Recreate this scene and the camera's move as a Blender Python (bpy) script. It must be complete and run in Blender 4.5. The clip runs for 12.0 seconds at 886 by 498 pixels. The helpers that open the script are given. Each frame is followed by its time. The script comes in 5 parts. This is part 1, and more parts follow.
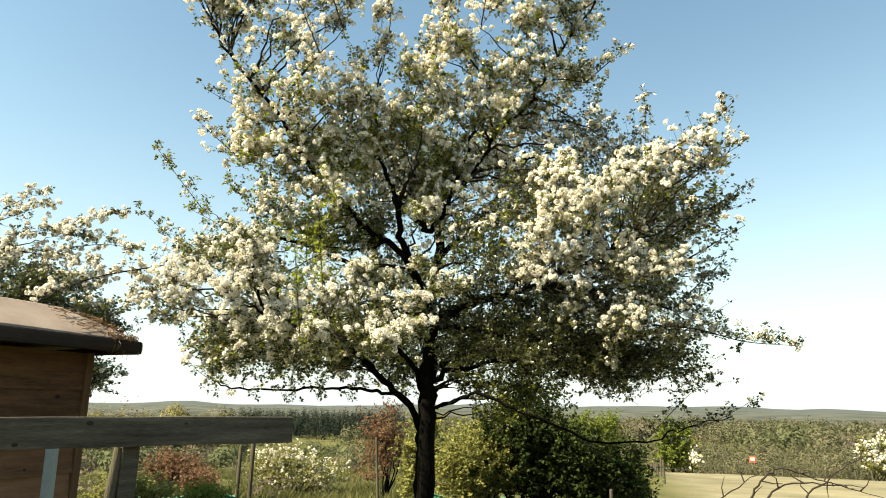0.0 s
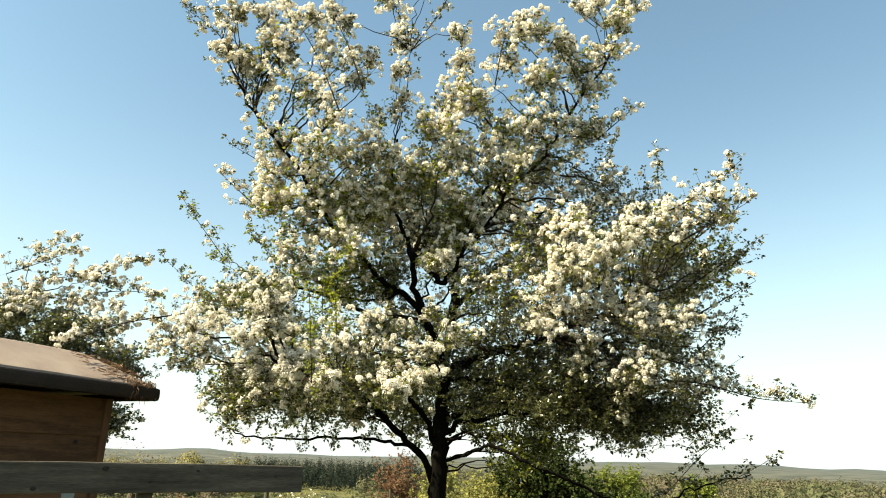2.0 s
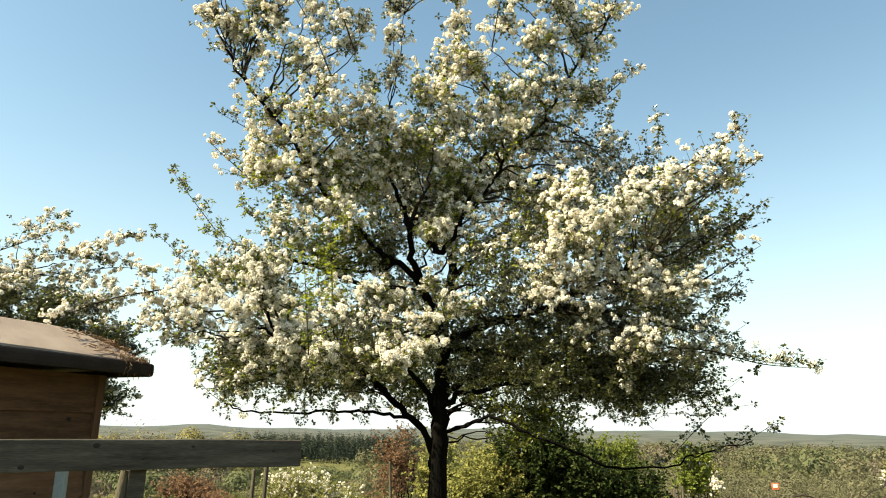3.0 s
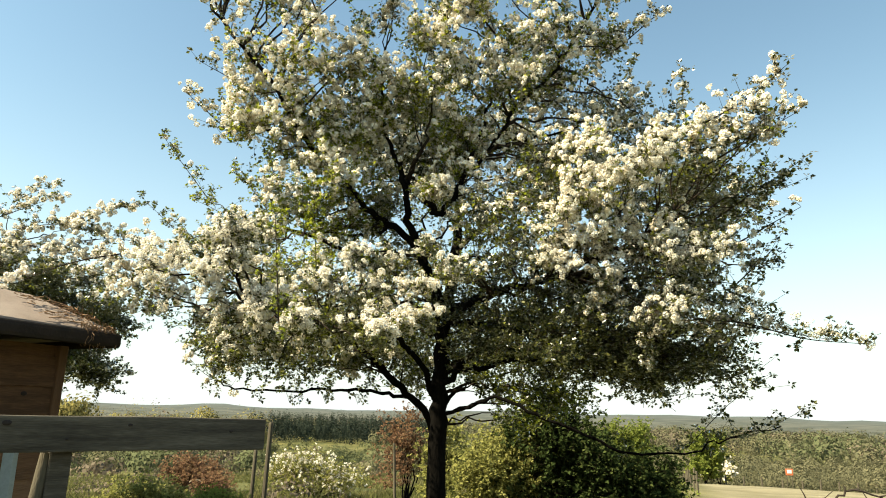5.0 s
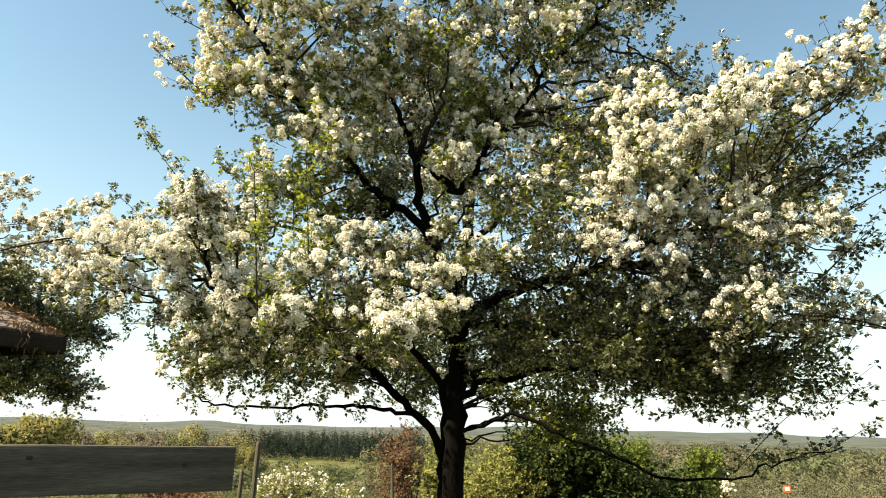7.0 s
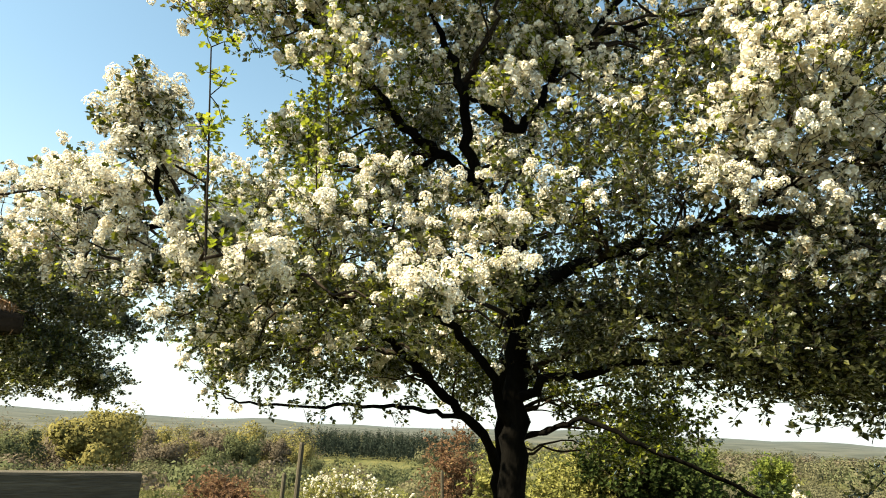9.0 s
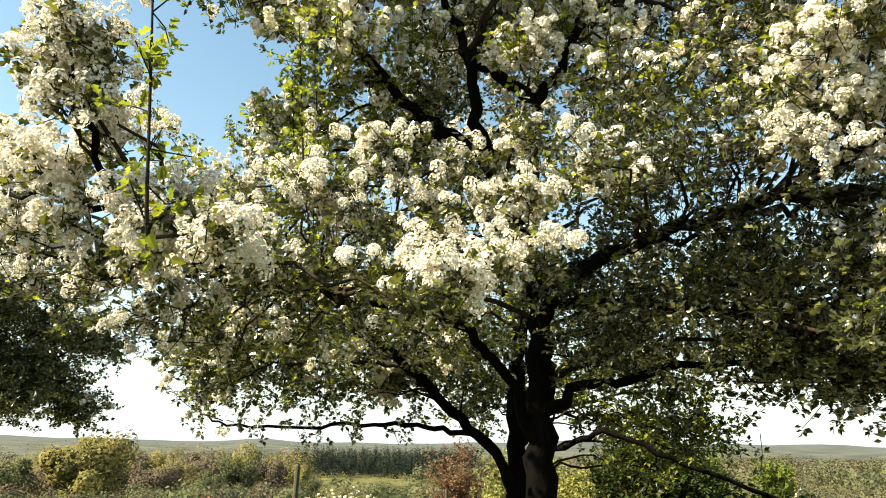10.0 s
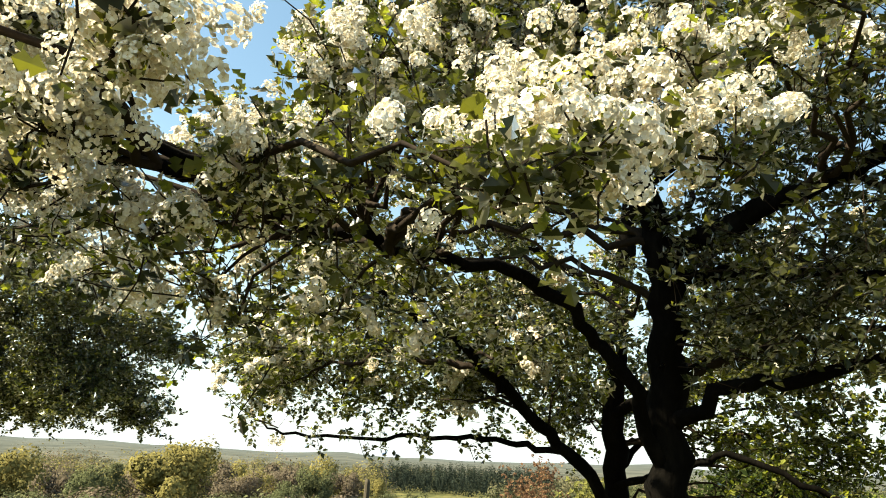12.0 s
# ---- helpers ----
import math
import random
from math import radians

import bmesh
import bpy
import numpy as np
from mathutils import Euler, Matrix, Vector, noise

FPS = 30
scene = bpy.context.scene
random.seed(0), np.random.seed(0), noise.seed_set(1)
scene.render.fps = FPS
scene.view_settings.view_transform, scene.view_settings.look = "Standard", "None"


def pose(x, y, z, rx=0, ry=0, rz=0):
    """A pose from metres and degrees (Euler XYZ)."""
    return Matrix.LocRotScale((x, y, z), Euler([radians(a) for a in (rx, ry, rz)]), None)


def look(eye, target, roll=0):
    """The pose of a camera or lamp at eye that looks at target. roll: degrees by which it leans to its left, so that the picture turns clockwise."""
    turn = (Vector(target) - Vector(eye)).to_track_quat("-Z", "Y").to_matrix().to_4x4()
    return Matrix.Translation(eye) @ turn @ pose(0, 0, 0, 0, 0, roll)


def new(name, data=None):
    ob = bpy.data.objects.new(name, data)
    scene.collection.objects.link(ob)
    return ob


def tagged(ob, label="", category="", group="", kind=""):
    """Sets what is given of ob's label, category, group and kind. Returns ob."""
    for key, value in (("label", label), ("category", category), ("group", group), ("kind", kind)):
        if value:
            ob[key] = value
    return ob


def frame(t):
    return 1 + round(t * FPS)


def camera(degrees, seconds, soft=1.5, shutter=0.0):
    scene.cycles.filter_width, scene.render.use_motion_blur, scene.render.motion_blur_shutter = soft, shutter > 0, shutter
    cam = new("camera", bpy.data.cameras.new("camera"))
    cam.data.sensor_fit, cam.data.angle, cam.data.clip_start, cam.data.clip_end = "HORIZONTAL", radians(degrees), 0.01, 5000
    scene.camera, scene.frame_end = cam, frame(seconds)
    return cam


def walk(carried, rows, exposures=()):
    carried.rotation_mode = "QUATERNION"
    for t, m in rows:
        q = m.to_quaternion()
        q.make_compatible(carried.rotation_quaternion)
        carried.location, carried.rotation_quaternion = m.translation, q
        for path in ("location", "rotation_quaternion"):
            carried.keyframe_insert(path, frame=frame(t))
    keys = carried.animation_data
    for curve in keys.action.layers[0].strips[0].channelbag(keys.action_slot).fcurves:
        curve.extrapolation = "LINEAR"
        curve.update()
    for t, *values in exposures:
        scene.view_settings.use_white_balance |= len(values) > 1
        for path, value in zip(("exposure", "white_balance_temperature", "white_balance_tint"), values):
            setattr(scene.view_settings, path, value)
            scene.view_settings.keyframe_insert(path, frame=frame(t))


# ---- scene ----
cam = camera(67.3, 12.0, soft=1.0)
PATH = [
    (0, (0.225, -0.03, 1.58), (0.123, 1.914, 2.039), 0.6),
    (0.5, (0.261, -0.096, 1.58), (0.138, 1.807, 2.183), 1.3),
    (1, (0.329, -0.156, 1.591), (0.193, 1.693, 2.341), 1.7),
    (1.5, (0.334, -0.159, 1.584), (0.167, 1.698, 2.308), 2.0),
    (2, (0.291, -0.147, 1.58), (0.13, 1.755, 2.179), 1.7),
    (2.5, (0.271, -0.115, 1.578), (0.12, 1.805, 2.117), 1.2),
    (2.7, (0.253, -0.08, 1.576), (0.11, 1.845, 2.1), 0.8),
    (4.3, (0.365, 0.448, 1.588), (0.159, 2.366, 2.114), 1.4),
    (4.5, (0.391, 0.486, 1.589), (0.17, 2.405, 2.105), 1.4),
    (5, (0.326, 0.644, 1.566), (0.139, 2.577, 2.04), 1.4),
    (5.5, (0.217, 0.905, 1.569), (0.129, 2.818, 2.145), 0.7),
    (6, (0.151, 1.117, 1.556), (0.055, 3.045, 2.079), 0.3),
    (6.5, (0.116, 1.365, 1.588), (0.005, 3.288, 2.128), 0.6),
    (6.7, (0.097, 1.451, 1.581), (-0.061, 3.375, 2.104), 1.6),
    (8.3, (-0.069, 2.273, 1.637), (-0.244, 4.196, 2.155), -0.1),
    (8.5, (-0.052, 2.397, 1.634), (-0.272, 4.313, 2.165), 0.6),
    (9, (-0.029, 2.632, 1.62), (-0.355, 4.536, 2.14), 2.5),
    (9.5, (-0.085, 2.853, 1.63), (-0.388, 4.757, 2.16), 1.1),
    (10, (-0.192, 3.107, 1.646), (-0.493, 5.003, 2.206), 0.6),
    (10.5, (-0.255, 3.307, 1.613), (-0.608, 5.224, 2.059), 0.9),
    (11, (-0.273, 3.547, 1.618), (-0.719, 5.413, 2.18), 1.8),
    (11.5, (-0.289, 3.742, 1.623), (-0.901, 5.576, 2.135), 2.4),
    (12, (-0.374, 3.893, 1.64), (-0.893, 5.728, 2.241), 2.6),
]
walk(cam, [(t, look(eye, target, roll)) for t, eye, target, roll in PATH], [(0, 1.63, 7000, 4), (6.5, 1.63, 7000, 4), (8.5, 1.74, 7000, 4), (12, 1.88, 7000, 4)])

# ---- daylight: a high spring sun to the left, clear sky ----
SUN_AZIMUTH, SUN_HEIGHT = -117.0, 46.0
world = bpy.data.worlds.new("sky")
scene.world = world
world.use_nodes = True
wn, wl = world.node_tree.nodes, world.node_tree.links
wn.clear()
sky = wn.new("ShaderNodeTexSky")
sky.sky_type, sky.sun_disc = "NISHITA", False
sky.sun_elevation, sky.sun_rotation = radians(SUN_HEIGHT), radians(SUN_AZIMUTH)
sky.air_density, sky.dust_density, sky.ozone_density = 1.0, 0.6, 0.0
wbg, wout = wn.new("ShaderNodeBackground"), wn.new("ShaderNodeOutputWorld")
wbg.inputs["Strength"].default_value = 0.077
# ground haze whitens the sky smoothly towards the horizon
wgeo, wsep = wn.new("ShaderNodeTexCoord"), wn.new("ShaderNodeSeparateXYZ")
wrange, wpow, wmix = wn.new("ShaderNodeMapRange"), wn.new("ShaderNodeMath"), wn.new("ShaderNodeMix")
wl.new(wgeo.outputs["Generated"], wsep.inputs[0])
wl.new(wsep.outputs["Z"], wrange.inputs[0])
wrange.inputs[1].default_value, wrange.inputs[2].default_value = 0.62, 0.0
wpow.operation = "POWER"
wpow.inputs[1].default_value = 2.9
wl.new(wrange.outputs[0], wpow.inputs[0])
wmix.data_type = "RGBA"
wl.new(wpow.outputs[0], wmix.inputs[0])
wtint = wn.new("ShaderNodeMix")
wtint.data_type, wtint.blend_type = "RGBA", "MULTIPLY"
wtint.inputs[0].default_value, wtint.inputs[7].default_value = 1.0, (0.95, 1.06, 0.98, 1)
wl.new(sky.outputs[0], wtint.inputs[6])
wl.new(wtint.outputs[2], wmix.inputs[6])
wmix.inputs[7].default_value = (4.25, 4.6, 4.85, 1)
wl.new(wmix.outputs[2], wbg.inputs["Color"])
wl.new(wbg.outputs[0], wout.inputs["Surface"])

sun_data = bpy.data.lights.new("sun", "SUN")
sun_data.energy, sun_data.angle, sun_data.color = 5.0, radians(0.53), (1.0, 0.905, 0.70)
sun = new("sun", sun_data)
sa, sh = radians(SUN_AZIMUTH), radians(SUN_HEIGHT)
toward_sun = Vector((math.sin(sa) * math.cos(sh), math.cos(sa) * math.cos(sh), math.sin(sh)))
sun.matrix_world = look(toward_sun * 60, (0, 0, 0))

rng = np.random.default_rng(7)
UP = np.array([0.0, 0.0, 1.0])


# ---- materials ----
def nodes_of(name):
    mat = bpy.data.materials.new(name)
    mat.use_nodes = True
    mat.node_tree.nodes.clear()
    return mat, mat.node_tree.nodes, mat.node_tree.links


def ramp(n, stops):
    r = n.new("ShaderNodeValToRGB")
    while len(r.color_ramp.elements) < len(stops):
        r.color_ramp.elements.new(0.5)
    for e, (p, c) in zip(r.color_ramp.elements, stops):
        e.position, e.color = p, (*c, 1)
    return r


def leafy(name, stops, through_light=0.35, gloss=0.0, rough=0.45, through_tint=(1.0, 1.0, 1.0), own=0.65, patch=2.3):
    """Thin leaves or petals: diffuse, light passing through, a little gloss; each leaf a tone of its own."""
    mat, n, l = nodes_of(name)
    geo = n.new("ShaderNodeNewGeometry")
    tex = n.new("ShaderNodeTexNoise")
    tex.inputs["Scale"].default_value = patch
    mix = n.new("ShaderNodeMath")
    mix.operation = "MULTIPLY_ADD"
    mix.inputs[1].default_value, mix.inputs[2].default_value = own, 0.0
    add = n.new("ShaderNodeMath")
    add.operation = "MULTIPLY_ADD"
    add.inputs[1].default_value = 1.0 - own
    coords = n.new("ShaderNodeTexCoord")
    l.new(coords.outputs["Object"], tex.inputs["Vector"])
    l.new(geo.outputs["Random Per Island"], mix.inputs[0])
    l.new(tex.outputs["Fac"], add.inputs[0])
    l.new(mix.outputs[0], add.inputs[2])
    col = ramp(n, stops)
    l.new(add.outputs[0], col.inputs[0])
    dif, tra, out = n.new("ShaderNodeBsdfDiffuse"), n.new("ShaderNodeBsdfTranslucent"), n.new("ShaderNodeOutputMaterial")
    tint = n.new("ShaderNodeMix")
    tint.data_type, tint.blend_type = "RGBA", "MULTIPLY"
    tint.inputs[0].default_value = 1.0
    tint.inputs[7].default_value = (*through_tint, 1)
    l.new(col.outputs[0], tint.inputs[6])
    l.new(col.outputs[0], dif.inputs["Color"])
    l.new(tint.outputs[2], tra.inputs["Color"])
    sh1 = n.new("ShaderNodeMixShader")
    sh1.inputs[0].default_value = through_light
    l.new(dif.outputs[0], sh1.inputs[1])
    l.new(tra.outputs[0], sh1.inputs[2])
    last = sh1
    if gloss:
        glo, fre, sh2 = n.new("ShaderNodeBsdfGlossy"), n.new("ShaderNodeFresnel"), n.new("ShaderNodeMixShader")
        glo.inputs["Roughness"].default_value = rough
        fre.inputs["IOR"].default_value = 1.0 + gloss
        l.new(fre.outputs[0], sh2.inputs[0])
        l.new(sh1.outputs[0], sh2.inputs[1])
        l.new(glo.outputs[0], sh2.inputs[2])
        last = sh2
    l.new(last.outputs[0], out.inputs["Surface"])
    return mat


def rough_surface(name, stops, scale=8.0, detail=6.0, bump=0.3, bump_scale=40.0, rough=0.85, stretch=(1, 1, 1), per_piece=0.0, spec=0.3, distance=0.01):
    """Bark, timber, felt, earth: two scales of tone, fine relief."""
    mat, n, l = nodes_of(name)
    coords, mapping = n.new("ShaderNodeTexCoord"), n.new("ShaderNodeMapping")
    mapping.inputs["Scale"].default_value = stretch
    l.new(coords.outputs["Object"], mapping.inputs["Vector"])
    big, fine = n.new("ShaderNodeTexNoise"), n.new("ShaderNodeTexNoise")
    big.inputs["Scale"].default_value, big.inputs["Detail"].default_value = scale, detail
    fine.inputs["Scale"].default_value, fine.inputs["Detail"].default_value = bump_scale, 5.0
    l.new(mapping.outputs[0], big.inputs["Vector"])
    l.new(mapping.outputs[0], fine.inputs["Vector"])
    mixf = n.new("ShaderNodeMath")
    mixf.operation = "MULTIPLY_ADD"
    mixf.inputs[1].default_value = 0.4
    half = n.new("ShaderNodeMath")
    half.operation = "MULTIPLY"
    half.inputs[1].default_value = 0.6
    l.new(big.outputs["Fac"], half.inputs[0])
    l.new(fine.outputs["Fac"], mixf.inputs[0])
    l.new(half.outputs[0], mixf.inputs[2])
    fac = mixf.outputs[0]
    if per_piece:
        info, pm = n.new("ShaderNodeObjectInfo"), n.new("ShaderNodeMath")
        pm.operation = "MULTIPLY_ADD"
        pm.inputs[1].default_value = per_piece
        l.new(info.outputs["Random"], pm.inputs[0])
        sub = n.new("ShaderNodeMath")
        sub.operation = "SUBTRACT"
        sub.inputs[1].default_value = per_piece / 2
        l.new(fac, sub.inputs[0])
        l.new(sub.outputs[0], pm.inputs[2])
        fac = pm.outputs[0]
    col = ramp(n, stops)
    l.new(fac, col.inputs[0])
    bs, out, bp = n.new("ShaderNodeBsdfPrincipled"), n.new("ShaderNodeOutputMaterial"), n.new("ShaderNodeBump")
    bp.inputs["Strength"].default_value, bp.inputs["Distance"].default_value = bump, distance
    l.new(fine.outputs["Fac"], bp.inputs["Height"])
    l.new(col.outputs[0], bs.inputs["Base Color"])
    l.new(bp.outputs[0], bs.inputs["Normal"])
    bs.inputs["Roughness"].default_value, bs.inputs["Specular IOR Level"].default_value = rough, spec
    l.new(bs.outputs[0], out.inputs["Surface"])
    return mat


petal = leafy("petal", [(0.0, (0.46, 0.36, 0.22)), (0.35, (0.72, 0.65, 0.51)), (0.65, (0.88, 0.85, 0.79)), (1.0, (0.95, 0.95, 0.94))], 0.32)
stamen = leafy("stamen", [(0.0, (0.45, 0.33, 0.10)), (1.0, (0.62, 0.42, 0.22))], 0.1)
leaf_green = leafy("hawthorn_leaf", [(0.0, (0.007, 0.011, 0.004)), (0.45, (0.038, 0.044, 0.014)), (1.0, (0.185, 0.180, 0.050))], 0.42, 0.34, 0.30, (1.35, 1.4, 0.5))
leaf_young = leafy("young_leaf", [(0.0, (0.11, 0.14, 0.03)), (0.5, (0.20, 0.225, 0.05)), (1.0, (0.33, 0.34, 0.09))], 0.5, 0.0, 0.45, (1.2, 1.2, 0.5))
leaf_light = leafy("light_shrub_leaf", [(0.0, (0.10, 0.11, 0.03)), (0.5, (0.25, 0.245, 0.078)), (1.0, (0.42, 0.39, 0.14))], 0.45)
leaf_dark = leafy("dark_shrub_leaf", [(0.0, (0.016, 0.026, 0.009)), (0.6, (0.042, 0.058, 0.019)), (1.0, (0.100, 0.115, 0.036))], 0.25)
leaf_rust = leafy("rust_bud_leaf", [(0.0, (0.13, 0.075, 0.045)), (0.5, (0.21, 0.12, 0.075)), (1.0, (0.27, 0.18, 0.09))], 0.4)
grass_blade = leafy("grass_blade", [(0.25, (0.070, 0.080, 0.027)), (0.5, (0.115, 0.115, 0.042)), (0.75, (0.19, 0.165, 0.08))], 0.4, own=0.4, patch=0.35)
leaf_willow = leafy("willow_leaf", [(0.0, (0.10, 0.13, 0.025)), (0.5, (0.17, 0.20, 0.045)), (1.0, (0.25, 0.27, 0.07))], 0.45)
# olive, brown and green woods carry extra blue: distance haze put into their colour
wood_olive = leafy("far_wood_olive", [(0.25, (0.080, 0.080, 0.047)), (0.5, (0.120, 0.114, 0.068)), (0.75, (0.172, 0.152, 0.090))], 0.3, own=0.22, patch=0.11)
wood_brown = leafy("far_wood_brown", [(0.25, (0.098, 0.082, 0.060)), (0.5, (0.140, 0.114, 0.085)), (0.75, (0.188, 0.150, 0.110))], 0.3, own=0.22, patch=0.13)
wood_green = leafy("far_wood_green", [(0.25, (0.068, 0.079, 0.040)), (0.5, (0.100, 0.110, 0.057)), (0.75, (0.150, 0.150, 0.078))], 0.3, own=0.22, patch=0.14)
wood_fir = leafy("far_fir", [(0.25, (0.018, 0.025, 0.020)), (0.5, (0.028, 0.037, 0.029)), (0.75, (0.045, 0.054, 0.041))], 0.2, own=0.35, patch=0.1)
wood_gold = leafy("valley_tree_leaf", [(0.25, (0.130, 0.118, 0.045)), (0.5, (0.205, 0.180, 0.066)), (0.75, (0.285, 0.240, 0.095))], 0.35, own=0.3, patch=0.14)
# near-black: the crown's shade on the trunks is put into this colour
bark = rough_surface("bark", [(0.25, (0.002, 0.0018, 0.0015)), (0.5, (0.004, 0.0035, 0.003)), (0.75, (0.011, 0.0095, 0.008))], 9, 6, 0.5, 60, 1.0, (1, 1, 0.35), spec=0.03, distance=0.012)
twig_bark = rough_surface("twig_bark", [(0.2, (0.012, 0.009, 0.007)), (0.8, (0.040, 0.030, 0.023))], 15, 4, 0.4, 70, 1.0, spec=0.05)
dead_bark = rough_surface("dead_bark", [(0.2, (0.010, 0.007, 0.005)), (0.8, (0.042, 0.029, 0.020))], 15, 4, 0.4, 70)
grey_timber = rough_surface("grey_timber", [(0.28, (0.022, 0.017, 0.012)), (0.5, (0.066, 0.055, 0.042)), (0.72, (0.135, 0.115, 0.088))], 2.5, 8, 0.5, 22, 0.85, (1, 12, 12))
shed_timber = rough_surface("shed_timber", [(0.2, (0.065, 0.032, 0.016)), (0.5, (0.155, 0.080, 0.042)), (0.8, (0.25, 0.14, 0.08))], 2.4, 8, 0.6, 16, 0.75, (8, 0.9, 8), per_piece=0.45)
shed_trim = rough_surface("shed_trim", [(0.2, (0.065, 0.032, 0.016)), (0.8, (0.16, 0.085, 0.045))], 2.0, 8, 0.4, 20, 0.7, (9, 9, 1))
roof_felt = rough_surface("roof_felt", [(0.2, (0.15, 0.11, 0.09)), (0.5, (0.25, 0.195, 0.165)), (0.8, (0.35, 0.29, 0.25))], 3.5, 8, 0.6, 180, 0.95)
roof_edge = rough_surface("roof_edge", [(0.2, (0.010, 0.007, 0.006)), (0.8, (0.035, 0.024, 0.020))], 6, 6, 0.4, 60, 0.8)
pale_post = rough_surface("pale_post", [(0.2, (0.20, 0.23, 0.23)), (0.8, (0.36, 0.40, 0.39))], 5, 6, 0.2, 60, 0.6)
fence_wood = rough_surface("fence_wood", [(0.2, (0.035, 0.028, 0.018)), (0.8, (0.12, 0.10, 0.07))], 4, 6, 0.5, 30, 0.9, (6, 6, 1))
net_green = rough_surface("green_net", [(0.2, (0.03, 0.14, 0.085)), (0.8, (0.09, 0.28, 0.18))], 3, 6, 0.4, 50, 0.6)
sign_red = rough_surface("sign_red", [(0.2, (0.42, 0.10, 0.04)), (0.8, (0.55, 0.16, 0.07))], 3, 4, 0.1, 40, 0.5)
sign_white = rough_surface("sign_white", [(0.2, (0.62, 0.60, 0.52)), (0.8, (0.78, 0.76, 0.70))], 3, 4, 0.1, 40, 0.5)
vine_dry = rough_surface("dry_vine", [(0.2, (0.12, 0.06, 0.03)), (0.8, (0.30, 0.19, 0.11))], 20, 4, 0.3, 70)


def ground_material():
    """Rough spring meadow: greens, olive and straw patches, grass relief; a straw-pale pasture on the slope."""
    mat, n, l = nodes_of("meadow")
    geo = n.new("ShaderNodeNewGeometry")
    def tex(scale, detail=6.0):
        t = n.new("ShaderNodeTexNoise")
        t.inputs["Scale"].default_value, t.inputs["Detail"].default_value = scale, detail
        l.new(geo.outputs["Position"], t.inputs["Vector"])
        return t
    wide, mid, fine = tex(0.03), tex(0.25), tex(9.0, 8.0)
    g = ramp(n, [(0.34, (0.060, 0.063, 0.023)), (0.46, (0.090, 0.090, 0.034)), (0.55, (0.118, 0.110, 0.045)), (0.66, (0.078, 0.078, 0.031))])
    l.new(wide.outputs["Fac"], g.inputs[0])
    g2 = ramp(n, [(0.34, (0.45, 0.50, 0.42)), (0.5, (0.9, 0.9, 0.85)), (0.66, (1.3, 1.2, 1.1))])
    l.new(mid.outputs["Fac"], g2.inputs[0])
    m1 = n.new("ShaderNodeMix")
    m1.data_type, m1.blend_type, m1.inputs[0].default_value = "RGBA", "MULTIPLY", 1.0
    l.new(g.outputs[0], m1.inputs[6])
    l.new(g2.outputs[0], m1.inputs[7])
    # pasture
    sep = n.new("ShaderNodeSeparateXYZ")
    l.new(geo.outputs["Position"], sep.inputs[0])
    def step(src, lo, hi):
        r = n.new("ShaderNodeMapRange")
        r.inputs[1].default_value, r.inputs[2].default_value = lo, hi
        l.new(src, r.inputs[0])
        return r.outputs[0]
    def times(a, b):
        p = n.new("ShaderNodeMath")
        p.operation = "MULTIPLY"
        l.new(a, p.inputs[0])
        l.new(b, p.inputs[1])
        return p.outputs[0]
    slant = n.new("ShaderNodeMath")
    slant.operation = "MULTIPLY_ADD"
    slant.inputs[1].default_value = -0.235
    l.new(sep.outputs["Y"], slant.inputs[0])
    l.new(sep.outputs["X"], slant.inputs[2])
    field = times(times(step(slant.outputs[0], 0.8, 3.0), step(sep.outputs["Y"], 96.0, 91.0)), step(sep.outputs["Y"], 6.0, 14.0))
    straw = ramp(n, [(0.36, (0.148, 0.129, 0.078)), (0.64, (0.244, 0.211, 0.135))])
    l.new(mid.outputs["Fac"], straw.inputs[0])
    m2 = n.new("ShaderNodeMix")
    m2.data_type = "RGBA"
    l.new(field, m2.inputs[0])
    l.new(m1.outputs[2], m2.inputs[6])
    l.new(straw.outputs[0], m2.inputs[7])
    # wooded hills beyond the valley, in muted tones
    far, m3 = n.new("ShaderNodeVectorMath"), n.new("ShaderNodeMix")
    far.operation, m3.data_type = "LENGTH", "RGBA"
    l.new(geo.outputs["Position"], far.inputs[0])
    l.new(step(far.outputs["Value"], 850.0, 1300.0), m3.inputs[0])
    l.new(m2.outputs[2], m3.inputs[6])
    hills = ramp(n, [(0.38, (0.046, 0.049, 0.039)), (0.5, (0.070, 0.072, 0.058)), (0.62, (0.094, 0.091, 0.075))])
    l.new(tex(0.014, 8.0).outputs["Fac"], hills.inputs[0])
    # aerial haze painted into the ground colour, blue-grey with distance
    painted_haze = n.new("ShaderNodeMix")
    painted_haze.data_type = "RGBA"
    painted_haze.inputs[7].default_value = (0.072, 0.084, 0.086, 1)
    l.new(step(far.outputs["Value"], 1500.0, 2900.0), painted_haze.inputs[0])
    l.new(hills.outputs[0], painted_haze.inputs[6])
    l.new(painted_haze.outputs[2], m3.inputs[7])
    bs, out, bp = n.new("ShaderNodeBsdfPrincipled"), n.new("ShaderNodeOutputMaterial"), n.new("ShaderNodeBump")
    bs.inputs["Roughness"].default_value, bs.inputs["Specular IOR Level"].default_value = 0.95, 0.1
    bp.inputs["Strength"].default_value, bp.inputs["Distance"].default_value = 0.8, 0.08
    l.new(fine.outputs["Fac"], bp.inputs["Height"])
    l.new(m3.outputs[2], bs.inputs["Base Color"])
    l.new(bp.outputs[0], bs.inputs["Normal"])
    l.new(bs.outputs[0], out.inputs["Surface"])
    return mat


meadow = ground_material()


